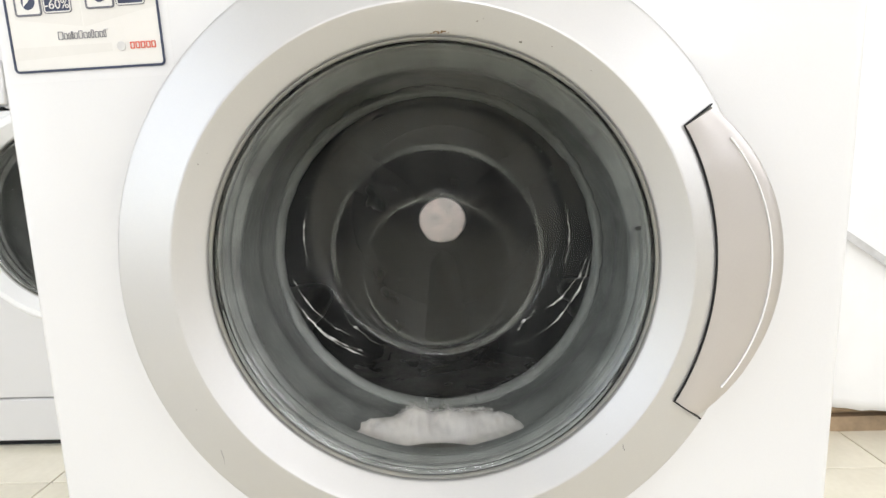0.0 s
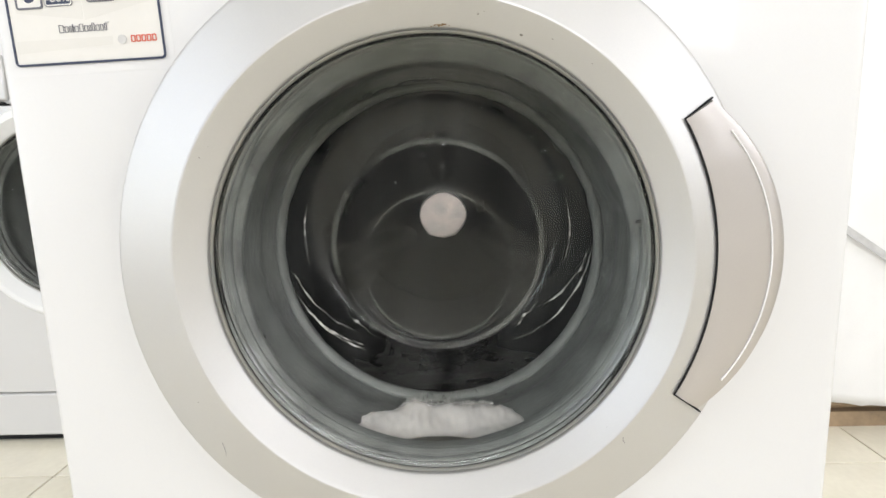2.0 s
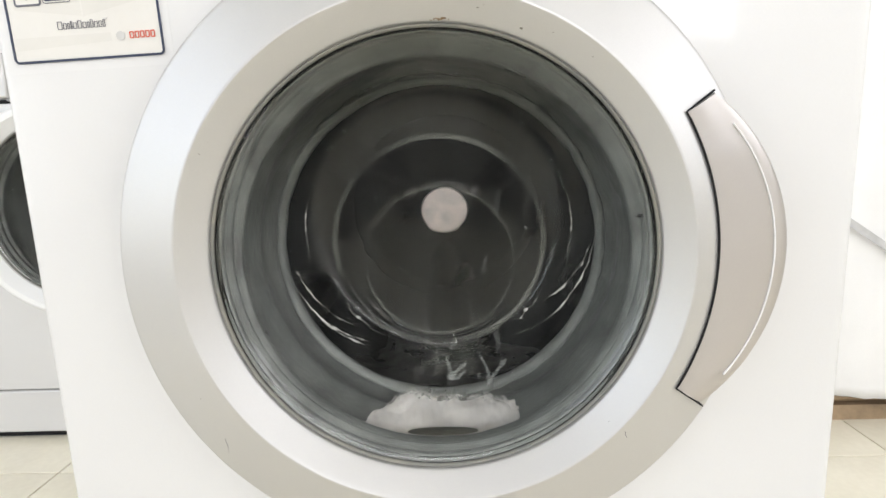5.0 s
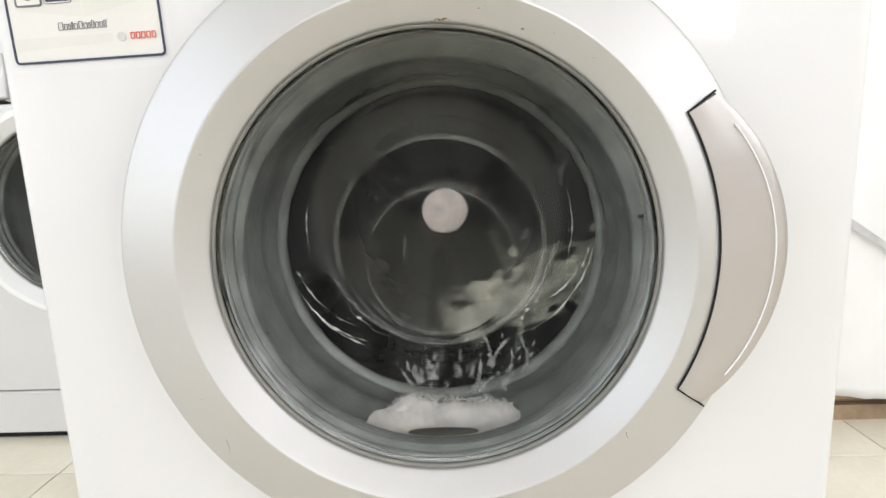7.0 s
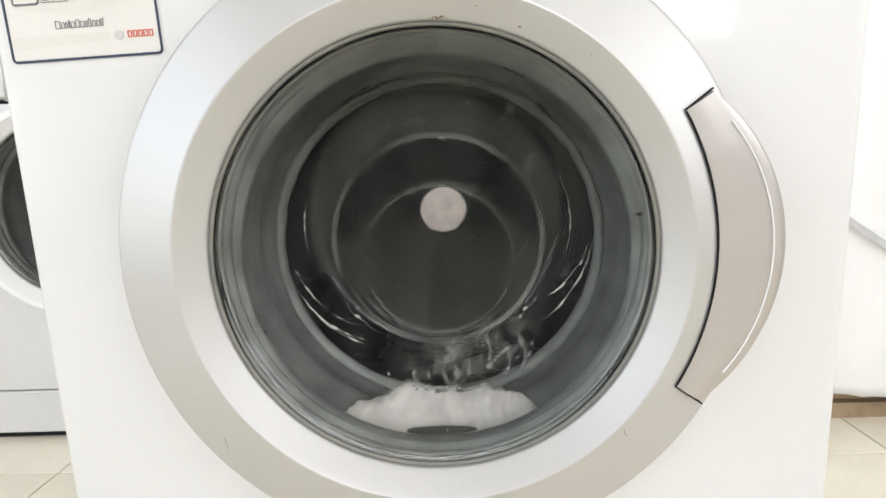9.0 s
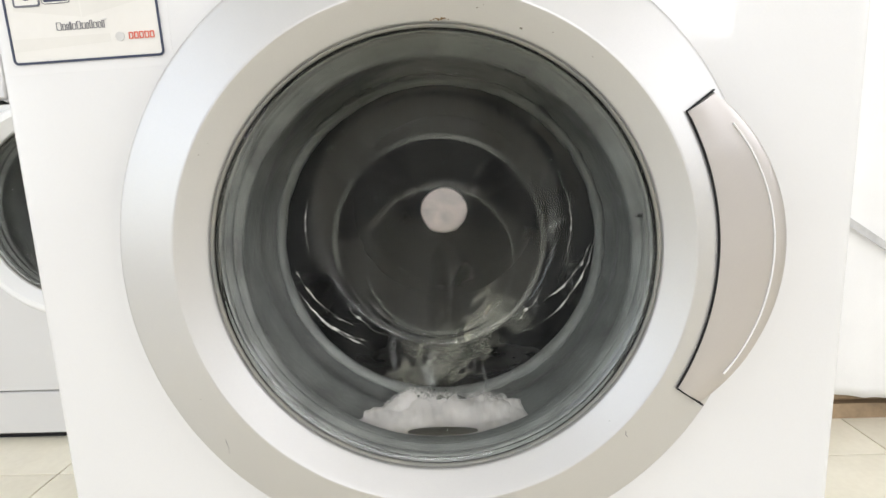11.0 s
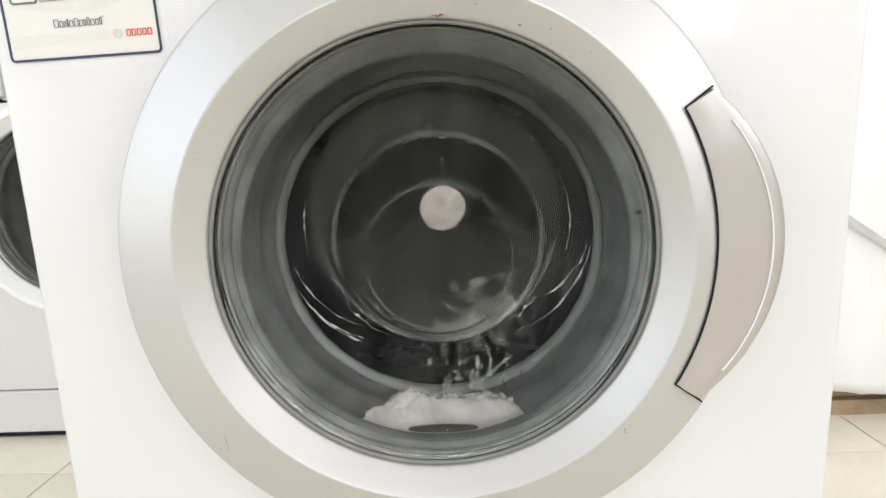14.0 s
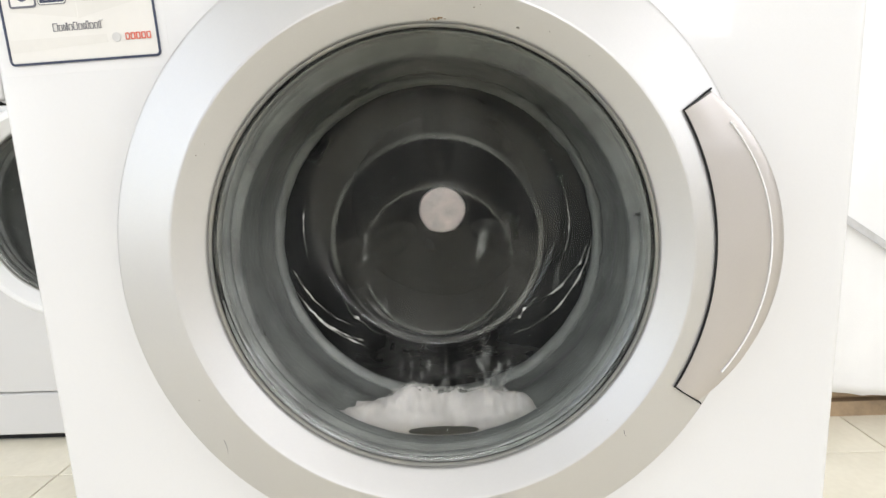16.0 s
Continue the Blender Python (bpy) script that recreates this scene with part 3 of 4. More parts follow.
for k, (deg, y, r, size) in enumerate(((106, 0.0225, 0.1524, 0.0024), (117, 0.0228, 0.1524, 0.0020), (197, 0.0228, 0.15259999999999999, 0.0010), (203, 0.0226, 0.15259999999999999, 0.0014),
                                       (206, 0.0226, 0.15259999999999999, 0.0009), (150, 0.0135, 0.1550, 0.0008), (192, 0.0130, 0.1550, 0.0012), (10, 0.0130, 0.1550, 0.0016), (40, 0.0228, 0.15259999999999999, 0.0008))):
    bm = bmesh.new()
    rnd = random.Random(k)
    for q in range(5):
        blob(bm, (rnd.uniform(-1, 1) * size, rnd.uniform(-0.5, 0.5) * size, rnd.uniform(-0.8, 0.8) * size), size * rnd.uniform(0.35, 0.7), 1)
    a = radians(deg)
    part("mould_spot", bm, MOULD, main, "small dark spot of mould on the gasket", loc=(r * math.cos(a), y, CZ - 0.003 + r * math.sin(a)))


# ---- the sticker ----
def rounded_rect(x0, x1, z0, z1, r, n=5):
    pts = []
    for cx, cz, a in ((x1 - r, z0 + r, -90), (x1 - r, z1 - r, 0), (x0 + r, z1 - r, 90), (x0 + r, z0 + r, 180)):
        for k in range(n + 1):
            t = math.radians(a + 90 * k / n)
            pts.append((cx + r * math.cos(t), cz + r * math.sin(t)))
    return pts


def plate(pts, y0, y1):
    bm = bmesh.new()
    a = [bm.verts.new((x, y0, z)) for x, z in pts]
    b = [bm.verts.new((x, y1, z)) for x, z in pts]
    bm.faces.new(a)
    bm.faces.new(b[::-1])
    for i in range(len(a)):
        j = (i + 1) % len(a)
        bm.faces.new((a[j], a[i], b[i], b[j]))
    bmesh.ops.recalc_face_normals(bm, faces=bm.faces)
    return bm


def frame_plate(x0, x1, z0, z1, r, t, y0, y1):
    bm = bmesh.new()
    o, i = rounded_rect(x0, x1, z0, z1, r), rounded_rect(x0 + t, x1 - t, z0 + t, z1 - t, max(r - t, 0.0004))
    L = [[bm.verts.new((x, y, z)) for x, z in p] for p, y in ((o, y1), (o, y0), (i, y0), (i, y1))]
    n = len(o)
    for p, q in zip(L, L[1:] + L[:1]):
        for k in range(n):
            bm.faces.new((p[k], p[(k + 1) % n], q[(k + 1) % n], q[k]))
    bmesh.ops.recalc_face_normals(bm, faces=bm.faces)
    return bm


sticker = thing("energy_sticker", (0, 0, 0), "cream information sticker with dark blue border on the machine's front", "sticker")
part("backing", plate(rounded_rect(-0.2925, -0.1735, 0.588, 0.684, 0.003), -0.0003, -0.0001), FILM, sticker, "clear film backing", smooth=False)
part("sheet", plate(rounded_rect(-0.2846, -0.1806, 0.5962, 0.6770, 0.002), -0.0020, -0.0013), STICK, sticker, "cream printed sheet", smooth=False)
part("border", frame_plate(-0.2862, -0.1790, 0.5945, 0.6790, 0.0035, 0.0014, -0.0030, -0.0014), NAVY, sticker, "dark blue border", smooth=False)
for p in ([(-0.2800, 0.6300), (-0.2335, 0.6235), (-0.2335, 0.677), (-0.2800, 0.677)], [(-0.2325, 0.6230), (-0.1800, 0.6340), (-0.1800, 0.677), (-0.2325, 0.677)],
          [(-0.2830, 0.6030), (-0.2150, 0.6060), (-0.2150, 0.6115), (-0.2830, 0.6115)]):
    part("printed_wedge", plate(p, -0.00212, -0.0019), STICK2, sticker, "faint grey printed wedge", smooth=False)
for x0, x1, z0, dark in ((-0.2780, -0.2612, 0.6330, False), (-0.2578, -0.2402, 0.6340, True), (-0.2282, -0.2102, 0.6352, False), (-0.2068, -0.1890, 0.6362, True)):
    ic = part("pictogram", plate(rounded_rect(x0, x1, z0, z0 + 0.0175, 0.0014), -0.0028, -0.0025), NAVY if dark else STICK, sticker, "small square pictogram", smooth=False)
    part("outline", frame_plate(x0 - 0.0006, x1 + 0.0006, z0 - 0.0006, z0 + 0.0181, 0.0018, 0.0008, -0.0033, -0.0026), INK if not dark else STICK, ic, smooth=False)
    part("outer_outline", frame_plate(x0 - 0.0011, x1 + 0.0011, z0 - 0.0011, z0 + 0.0186, 0.0022, 0.0005, -0.0032, -0.0025), INK, ic, smooth=False)
    cx = (x0 + x1) / 2
    if not dark:
        sym = [(cx + 0.0055 * math.cos(t) * (1 if math.cos(t - 0.8) > -0.4 else 0.75), z0 + 0.0085 + 0.0055 * math.sin(t)) for t in np.linspace(0, 2 * math.pi, 24, endpoint=False)]
        part("symbol", plate(sym, -0.0032, -0.0029), NAVY, ic, smooth=False)
        part("symbol_cut", plate([(cx - 0.003, z0 + 0.005), (cx + 0.0005, z0 + 0.008), (cx + 0.0035, z0 + 0.012), (cx - 0.002, z0 + 0.013)], -0.0036, -0.0033), STICK, ic, smooth=False)
cu = bpy.data.curves.new("percent_text", "FONT")
cu.body, cu.size, cu.extrude = "-60%", 0.0086, 0.0002
cu.align_x = "CENTER"
cu.materials.append(STICK)
pt = new("percent_text", cu)
pt.parent = sticker
pt.matrix_local = pose(-0.2490, -0.0034, 0.6358, 90, 0, 0)
tagged(pt, "white lettering on dark blue")
# the product word and the maker's mark: plain bars and shapes of their size and colour
x = -0.2515
for wd, hh in ((0.0034, 1.3), (0.0024, 1.0), (0.0015, 1.0), (0.0010, 1.3), (0.0026, 1.0), (0.0028, 1.3), (0.0026, 1.0), (0.0015, 1.0), (0.0018, 1.35), (0.0026, 1.0), (0.0022, 1.0), (0.0016, 1.2)):
    part("word_bar", frame_plate(x, x + wd, 0.6154, 0.6154 + 0.0040 * hh, 0.0004, min(0.00032, wd * 0.3), -0.0032, -0.0025), INK, sticker, "grey printed bar", smooth=False)
    x += wd + 0.0007
part("mark_bar", plate([(-0.2190, 0.6200), (-0.2160, 0.6202), (-0.2160, 0.6212), (-0.2190, 0.6210)], -0.0032, -0.0025), PALEINK, sticker, "pale printed bar", smooth=False)
part("maker_disc", plate([(-0.2083 + 0.0031 * math.cos(t), 0.6088 + 0.0031 * math.sin(t)) for t in np.linspace(0, 2 * math.pi, 28, endpoint=False)], -0.0032, -0.0025), PALEINK, sticker, "pale grey round mark", smooth=False)
for k in range(5):
    x = -0.2020 + k * 0.0037
    part("maker_bar", frame_plate(x, x + 0.0031, 0.6066, 0.6112, 0.0006, 0.0007, -0.0032, -0.0025), RED, sticker, "red printed bar", smooth=False)

tilt = Matrix.Translation((-0.2346, 0, 0.5953)) @ pose(0, 0, 0, 0, -1.4, 0) @ Matrix.Translation((0.2325, 0, -0.596))
sticker.matrix_basis = tilt @ Matrix.Diagonal((1, 0.45, 1, 1))

# ---- the row behind ----
left, left_door = washing_machine((-0.669, 0.565, 0), "white front-loading washing machine with white door standing in the row", 0.636, WPLAST,
                                  "white door ring with round glass", "washing machines in the shop", RING_ROW)
part("drum", lathe([(0.157, 0.146), (0.172, 0.143), (0.228, 0.156), (0.24, 0.175), (0.24, 0.40), (0.225, 0.424), (0, 0.43)], 96), LIT_STEEL, left, "steel drum at rest", loc=(0, 0, CZ))
part("drawer_gap", boxed(-0.16, -0.095, -0.003, 0.01, 0.6375, 0.6415), GAPBLK, left, "dark gap under the drawer", smooth=False)
part("drawer_front", boxed(-0.27, -0.085, -0.006, 0.01, 0.643, 0.72), SILVER, left, "grey detergent drawer front", bevel=0.004)

covered = thing("covered_appliance", (0.84, 0.565, 0), "appliance hidden under a white dust sheet, standing in the row", "appliance")
# the brown of case and board paints the shadow below the hem
part("case", boxed(-0.28, 0.28, 0.012, 0.55, 0.03, 0.84), BROWN, covered, bevel=0.01)
part("hem_shade_board", boxed(-0.275, 0.275, 0.006, 0.54, 0.0, 0.0295), BROWN, covered, "brown board standing for the shade under the sheet's hem", smooth=False)


def sheet_bm():
    """A sheet over the case: top, and four sides with folds and an uneven hem."""
    bm = bmesh.new()
    n, rows_ = 160, 40
    hx, y0, y1 = 0.3, -0.005, 0.57
    per = []
    for i in range(n):
        s = i / n * 4
        k, f = int(s), s - int(s)
        c = [(-hx, y0), (hx, y0), (hx, y1), (-hx, y1), (-hx, y0)]
        per.append((c[k][0] + (c[k + 1][0] - c[k][0]) * f, c[k][1] + (c[k + 1][1] - c[k][1]) * f))
    grid = []
    for r in range(rows_ + 1):
        u = r / rows_
        row = []
        for i, (x, y) in enumerate(per):
            hem = 0.045 + 0.009 * noise.noise((x * 9, y * 9, 1.3)) + 0.004 * noise.noise((x * 40, y * 40, 2.2)) + 0.12 * max(0.0, min(0.15, -0.03 - x))
            z = 0.862 + (hem - 0.862) * u
            cx, cy = 0.0, (y0 + y1) / 2
            out = 0.014 * u * noise.noise((x * 7, y * 7, u * 1.5)) + 0.004 * noise.noise((x * 20, y * 20, u * 5))
            k = 1 + out / 0.3
            if u < 0.02:
                k -= 0.02
            row.append(bm.verts.new((cx + (x - cx) * k, cy + (y - cy) * k, z)))
        grid.append(row)
    for a, b in zip(grid, grid[1:]):
        for i in range(n):
            bm.faces.new((a[i], a[(i + 1) % n], b[(i + 1) % n], b[i]))
    bm.faces.new(grid[0][::-1])
    bmesh.ops.recalc_face_normals(bm, faces=bm.faces)
    return bm


sheet = part("dust_sheet", sheet_bm(), CLOTH, loc=(0.84, 0.555, 0))
so = sheet.modifiers.new("thickness", "SOLIDIFY")
so.thickness = 0.002
tagged(sheet, "white dust sheet with an uneven hem draped over an appliance", "dust sheet")
# flat grey band slanting over the sheet's front
strap = part("strap", strip(bmesh.new(), [(0.60 + 0.03 * i, 0.438 - 0.0205 * i) for i in range(16)], 0.538, 0.012, 0.0015), GREY_BAND, smooth=False)
tagged(strap, "grey band running slantwise across the white dust sheet", "strap")

# ---- suds and water ----
def foam_bm(seed, half, thick, hump, y0=0.03, y1=0.12, nx=150, ny=44):
    """A heap of suds lying in the gasket's trough: thin at its ends, humped on top, closed below, with froth and bubbles along its crest."""
    rnd = random.Random(seed)
    bm = bmesh.new()
    gr = sorted((p[1], p[0], p[2] if len(p) > 2 else 0.0) for p in GASKET[10:])

    def bed(x, y):
        r = float(np.interp(y, [p[0] for p in gr], [p[1] for p in gr]))
        d = float(np.interp(y, [p[0] for p in gr], [p[2] for p in gr]))
        return CZ + d - math.sqrt(r * r - x * x)

    def top(s, q):
        x, y = s * half, y0 + (y1 - y0) * q
        ragged = 0.22 * noise.noise((s * 5 + seed, q * 3, 5.1)) + 0.06 * noise.noise((s * 19 + seed, q * 11, 1.1))
        e = 1 - (abs(s) * (1 + 0.55 * q)) ** 1.8 - 0.9 * max(0.0, (q - 0.2) / 0.8) ** 2.2 + ragged
        env = min(1.0, max(0.0, e)) ** 0.8 * (0.22 + 0.78 * min(1.0, q / 0.62) ** 1.3)
        z = bed(x, y) - 0.0025 + thick * env + hump * env * (0.4 - 1.5 * math.exp(-(s * 4.5 - 0.4) ** 2) + 0.8 * noise.noise((s * 3.1 + seed, q * 1.2, 0.7)) + 0.25 * noise.noise((s * 7 + seed, q * 1.5, 2.7)))
        z += 0.0007 * env * noise.noise((s * 18, q * 5, seed))
        rb = float(np.interp(y, [p[1] for p in BOWL_OUT[7:14]], [p[0] for p in BOWL_OUT[7:14]])) + 0.0075
        if abs(x) < rb and y < 0.097:
            z = min(z, CZ - math.sqrt(rb * rb - x * x))
        return x, y, z
    grid = [[bm.verts.new(top(-1 + 2 * i / nx, j / ny)) for j in range(ny + 1)] for i in range(nx + 1)]
    low = [[bm.verts.new((v.co.x, v.co.y, bed(v.co.x, v.co.y) - 0.02)) for v in row] for row in grid]
    for i in range(nx):
        for j in range(ny):
            bm.faces.new((grid[i][j], grid[i][j + 1], grid[i + 1][j + 1], grid[i + 1][j]))
            bm.faces.new((low[i][j], low[i + 1][j], low[i + 1][j + 1], low[i][j + 1]))
        bm.faces.new((grid[i][0], grid[i + 1][0], low[i + 1][0], low[i][0]))
        bm.faces.new((grid[i + 1][ny], grid[i][ny], low[i][ny], low[i + 1][ny]))
    for j in range(ny):
        bm.faces.new((grid[0][j + 1], grid[0][j], low[0][j], low[0][j + 1]))
        bm.faces.new((grid[nx][j], grid[nx][j + 1], low[nx][j + 1], low[nx][j]))
    bmesh.ops.recalc_face_normals(bm, faces=bm.faces)
    crest, dark, froth = [], bmesh.new(), bmesh.new()
    for k in range(2000):
        s = rnd.uniform(-0.97, 0.97)
        best = max((top(s, q / 24) for q in range(8, 24)), key=lambda p: (p[2] - 0.52) / (p[1] + 0.39))
        if best[2] > bed(best[0], best[1]) + 0.001:
            crest.append(best)
    for k, (x, y, z) in enumerate(crest):
        r = rnd.uniform(0.0004, 0.0010)
        if k % 14:
            blob(froth, (x + rnd.uniform(-0.002, 0.002), y + rnd.uniform(-0.004, 0.003), z + rnd.uniform(-0.002, 0.0042) * rnd.random() ** 1.5), r * rnd.uniform(0.5, 1.2), 1)
        else:
            r *= 1.0 + 0.9 * (rnd.random() > 0.8)
            blob(dark, (x, y - 0.002 - rnd.uniform(0, 0.004), z - rnd.uniform(0.0, 0.0035)), r, 1, (1.2, 1, 0.9))
    for k in range(16 if hump > 0.005 else 2):
        x, y, z = rnd.choice([p for p in crest if -0.02 < p[0] < 0.045])
        r = rnd.uniform(0.0012, 0.0034)
        blob(dark, (x, y - 0.002, z + rnd.uniform(-0.004, 0.001)), r, 2, (1.15, 0.8, 0.85))
        bubble_ring(froth, (x, y - 0.002, z + rnd.uniform(-0.001, 0.002)), r * 1.3, 0.00035)
    for f in bm.faces:
        f.smooth = True
    return bm, dark, froth


def bubble_ring(bm, at, r, t):
    pts = [(at[0] + r * math.cos(a), at[1], at[2] + r * math.sin(a)) for a in np.linspace(0, 2 * math.pi, 14)]
    tube(bm, pts, [t] * 14, 6)


def suds(name, label, *shape):
    bm, dark, froth = foam_bm(*shape)
    heap = part(name, bm, FOAM)
    tagged(heap, label, "soap suds")
    part("bubbles", dark, BUBBLE, heap, "dark clear bubbles along the crest", kind="stuff")
    part("froth", froth, FROTH, heap, "loose thin froth along the crest", kind="stuff")
    return heap


foam_bank = suds("foam_bank", "bank of white soap suds lying in the door gasket", 4, 0.093, 0.022, 0.004, 0.034, 0.112)
foam_crest = suds("foam_crest", "taller heap of white soap suds whipped up behind the glass", 11, 0.107, 0.037, 0.007, 0.035, 0.122)
# dark disc painted where a shaded gap opens between lip and suds
puddle = part("puddle", lathe([(0.001, -0.0012), (0.02, -0.001), (0.027, 0.0004), (0.02, 0.001), (0.001, 0.0011)], 40), DARK_HOLLOW, loc=(0.0, 0.031, 0.2885))
for v in puddle.data.vertices:
    v.co = (v.co.x * 1.12, v.co.z * 0.28, v.co.y)
tagged(puddle, "small dark disc for the shaded gap in front of the suds", "puddle")


def wash_water_bm(level, r=0.2386, y0=0.162, y1=0.366, nx=60, ny=40):
    """The water standing in the drum's bottom: a rippled top over a round bed."""
    bm = bmesh.new()
    half = math.sqrt(r * r - (CZ - level) ** 2) - 0.001
    top, bed = [], []
    for i in range(nx + 1):
        x = half * (-1 + 2 * i / nx)
        top.append([bm.verts.new((x, y0 + (y1 - y0) * j / ny, level + 0.0022 * noise.noise((x * 38, j * 0.16, 2.0)) + 0.0007 * noise.noise((x * 120, j * 0.5, 7.0)))) for j in range(ny + 1)])
        bed.append([bm.verts.new((x, y0 + (y1 - y0) * j / ny, CZ - math.sqrt(r * r - x * x))) for j in range(ny + 1)])
    for i in range(nx):
        for j in range(ny):
            bm.faces.new((top[i][j], top[i + 1][j], top[i + 1][j + 1], top[i][j + 1]))
            bm.faces.new((bed[i][j], bed[i][j + 1], bed[i + 1][j + 1], bed[i + 1][j]))
        bm.faces.new((top[i][0], bed[i][0], bed[i + 1][0], top[i + 1][0]))
        bm.faces.new((top[i][ny], top[i + 1][ny], bed[i + 1][ny], bed[i][ny]))
    bmesh.ops.recalc_face_normals(bm, faces=bm.faces)
    return bm


wash_water = part("wash_water", wash_water_bm(0.246), WASH)
tagged(wash_water, "dark grey wash water standing in the bottom of the steel drum", "water")


def splash_bm(seed, w, h, thr):
    """A torn sheet of suds water, with holes, fingers and drops; flat in x and z, bent in y."""
    rnd = random.Random(seed)
    bm = bmesh.new()
    n = 64
    keep, vert = set(), {}
    for i in range(n):
        for j in range(n):
            u, v = (i + 0.5) / n * 2 - 1, (j + 0.5) / n * 2 - 1
            edge = 1 - (u * u + v * v) ** 0.5
            f = 0.55 * edge + 0.5 * noise.noise((u * 3.4 + seed * 3.1, v * 1.4, seed)) + 0.5 * noise.noise((u * 7.0, v * 3.2 + seed, 3.3))
            if f > thr + 0.07:
                keep.add((i, j))
    def V(i, j):
        if (i, j) not in vert:
            u, v = i / n * 2 - 1, j / n * 2 - 1
            vert[(i, j)] = bm.verts.new((u * w, 0.014 * noise.noise((u * 1.7, v * 1.7, seed + 9)) - 0.01 * u * u, v * h))
        return vert[(i, j)]
    for i, j in keep:
        bm.faces.new((V(i, j), V(i + 1, j), V(i + 1, j + 1), V(i, j + 1)))
    for _ in range(6):
        bmesh.ops.smooth_vert(bm, verts=bm.verts, factor=0.5, use_axis_x=True, use_axis_y=True, use_axis_z=True)
    ext = bmesh.ops.extrude_face_region(bm, geom=list(bm.faces))
    for v in ext["geom"]:
        if isinstance(v, bmesh.types.BMVert):
            v.co.y += 0.003
    for k in range(7):
        a = rnd.uniform(0, 2 * math.pi)
        p = Vector((math.cos(a) * w * 0.5, 0, math.sin(a) * h * 0.5))
        d = Vector((math.cos(a + rnd.uniform(-0.5, 0.5)), 0, math.sin(a + rnd.uniform(-0.5, 0.5))))
        L = rnd.uniform(0.3, 0.6) * w
        c = rnd.uniform(-0.3, 0.3)
        pts = [p + d * L * s + Vector((d.z, 0.02, -d.x)) * c * L * s * s for s in (0, 0.2, 0.4, 0.6, 0.8, 1.0)]
        r = rnd.uniform(0.0018, 0.0036)
        tube(bm, pts, [r * 1.5, r, r * 0.75, r * 0.6, r * 0.8, r * 0.45], 7)
    for k in range(10):
        a = rnd.uniform(0, 2 * math.pi)
        q = rnd.uniform(0.8, 1.25)
        blob(bm, (math.cos(a) * w * q, rnd.uniform(-0.01, 0.02), math.sin(a) * h * q), rnd.uniform(0.0012, 0.0038), 1, (1, 0.8, rnd.uniform(1, 2)))
    for f in bm.faces:
        f.smooth = True
    bmesh.ops.recalc_face_normals(bm, faces=bm.faces)
    return bm


SPLASH = [part("water_splash", splash_bm(k + 1, w, h, thr), THICK if k == 1 else SUDS) for k, (w, h, thr) in enumerate(
    ((0.062, 0.050, 0.04), (0.105, 0.036, -0.16), (0.046, 0.058, 0.1), (0.065, 0.040, 0.03), (0.05, 0.056, 0.1), (0.075, 0.044, 0.06), (0.055, 0.046, 0.08), (0.038, 0.062, 0.05)))]
for s in SPLASH:
    tagged(s, "torn sheet of grey-white suds water thrown about inside the drum", "water splash", "splashes in the drum")

DROPS = []
rnd = random.Random(77)
for k in range(60):
    bm = bmesh.new()
    r = rnd.uniform(0.0018, 0.0052) if k % 3 else rnd.uniform(0.004, 0.0075)
    blob(bm, (0, 0, 0), r, 2, (1, 0.9, rnd.uniform(1.1, 2.6)))
    d = part("water_drop", bm, DROP)
    tagged(d, "pale drop of suds water flying inside the drum", "water drop", "drops in the drum")
    DROPS.append(d)
FINGERS = []
for k in range(12):
    bm = bmesh.new()
    for q in range(rnd.randint(1, 3)):
        L, c, x0 = rnd.uniform(0.008, 0.022) * (1.0 if k < 7 else 1.6), rnd.uniform(-0.7, 0.7), rnd.uniform(-0.008, 0.008)
        r = rnd.uniform(0.0012, 0.0026)
        tube(bm, [(x0 + c * L * s * s, rnd.uniform(-0.001, 0.001), L * s - 0.004) for s in (0, 0.2, 0.4, 0.6, 0.8, 1)],
             [r * 2.2, r * 1.4, r, r * 0.7, r * 1.1, r * 0.4], 8)
    for q in range(5):
        blob(bm, (rnd.uniform(-0.016, 0.016), rnd.uniform(-0.004, 0.004), rnd.uniform(0.004, 0.03)), rnd.uniform(0.0008, 0.0026), 1, (1, 1, rnd.uniform(1, 2.2)))
    if k % 3 == 0:
        bubble_ring(bm, (rnd.uniform(-0.006, 0.006), 0, 0.004), rnd.uniform(0.003, 0.0055), 0.0009)
    f = part("suds_finger", bm, DROP)
    tagged(f, "fingers and drops of suds water leaping from the foam", "water splash", "fingers over the foam")
    FINGERS.append(f)

# drops that cling to the inside of the glass
for k in range(22):
    a, q = rnd.uniform(0, 2 * math.pi), rnd.uniform(0.1, 1) ** 0.5
    bm = bmesh.new()
    r = rnd.uniform(0.0004, 0.0010)
    blob(bm, (0.088 * q * math.cos(a), 0.0975, CZ - 0.005 + 0.088 * q * math.sin(a)), r, 1, (1, 0.6, 1.2))
    d = part("clinging_drop", bm, DROP)
    tagged(d, "tiny drop clinging to the inside of the glass", "water drop", "drops on the glass")

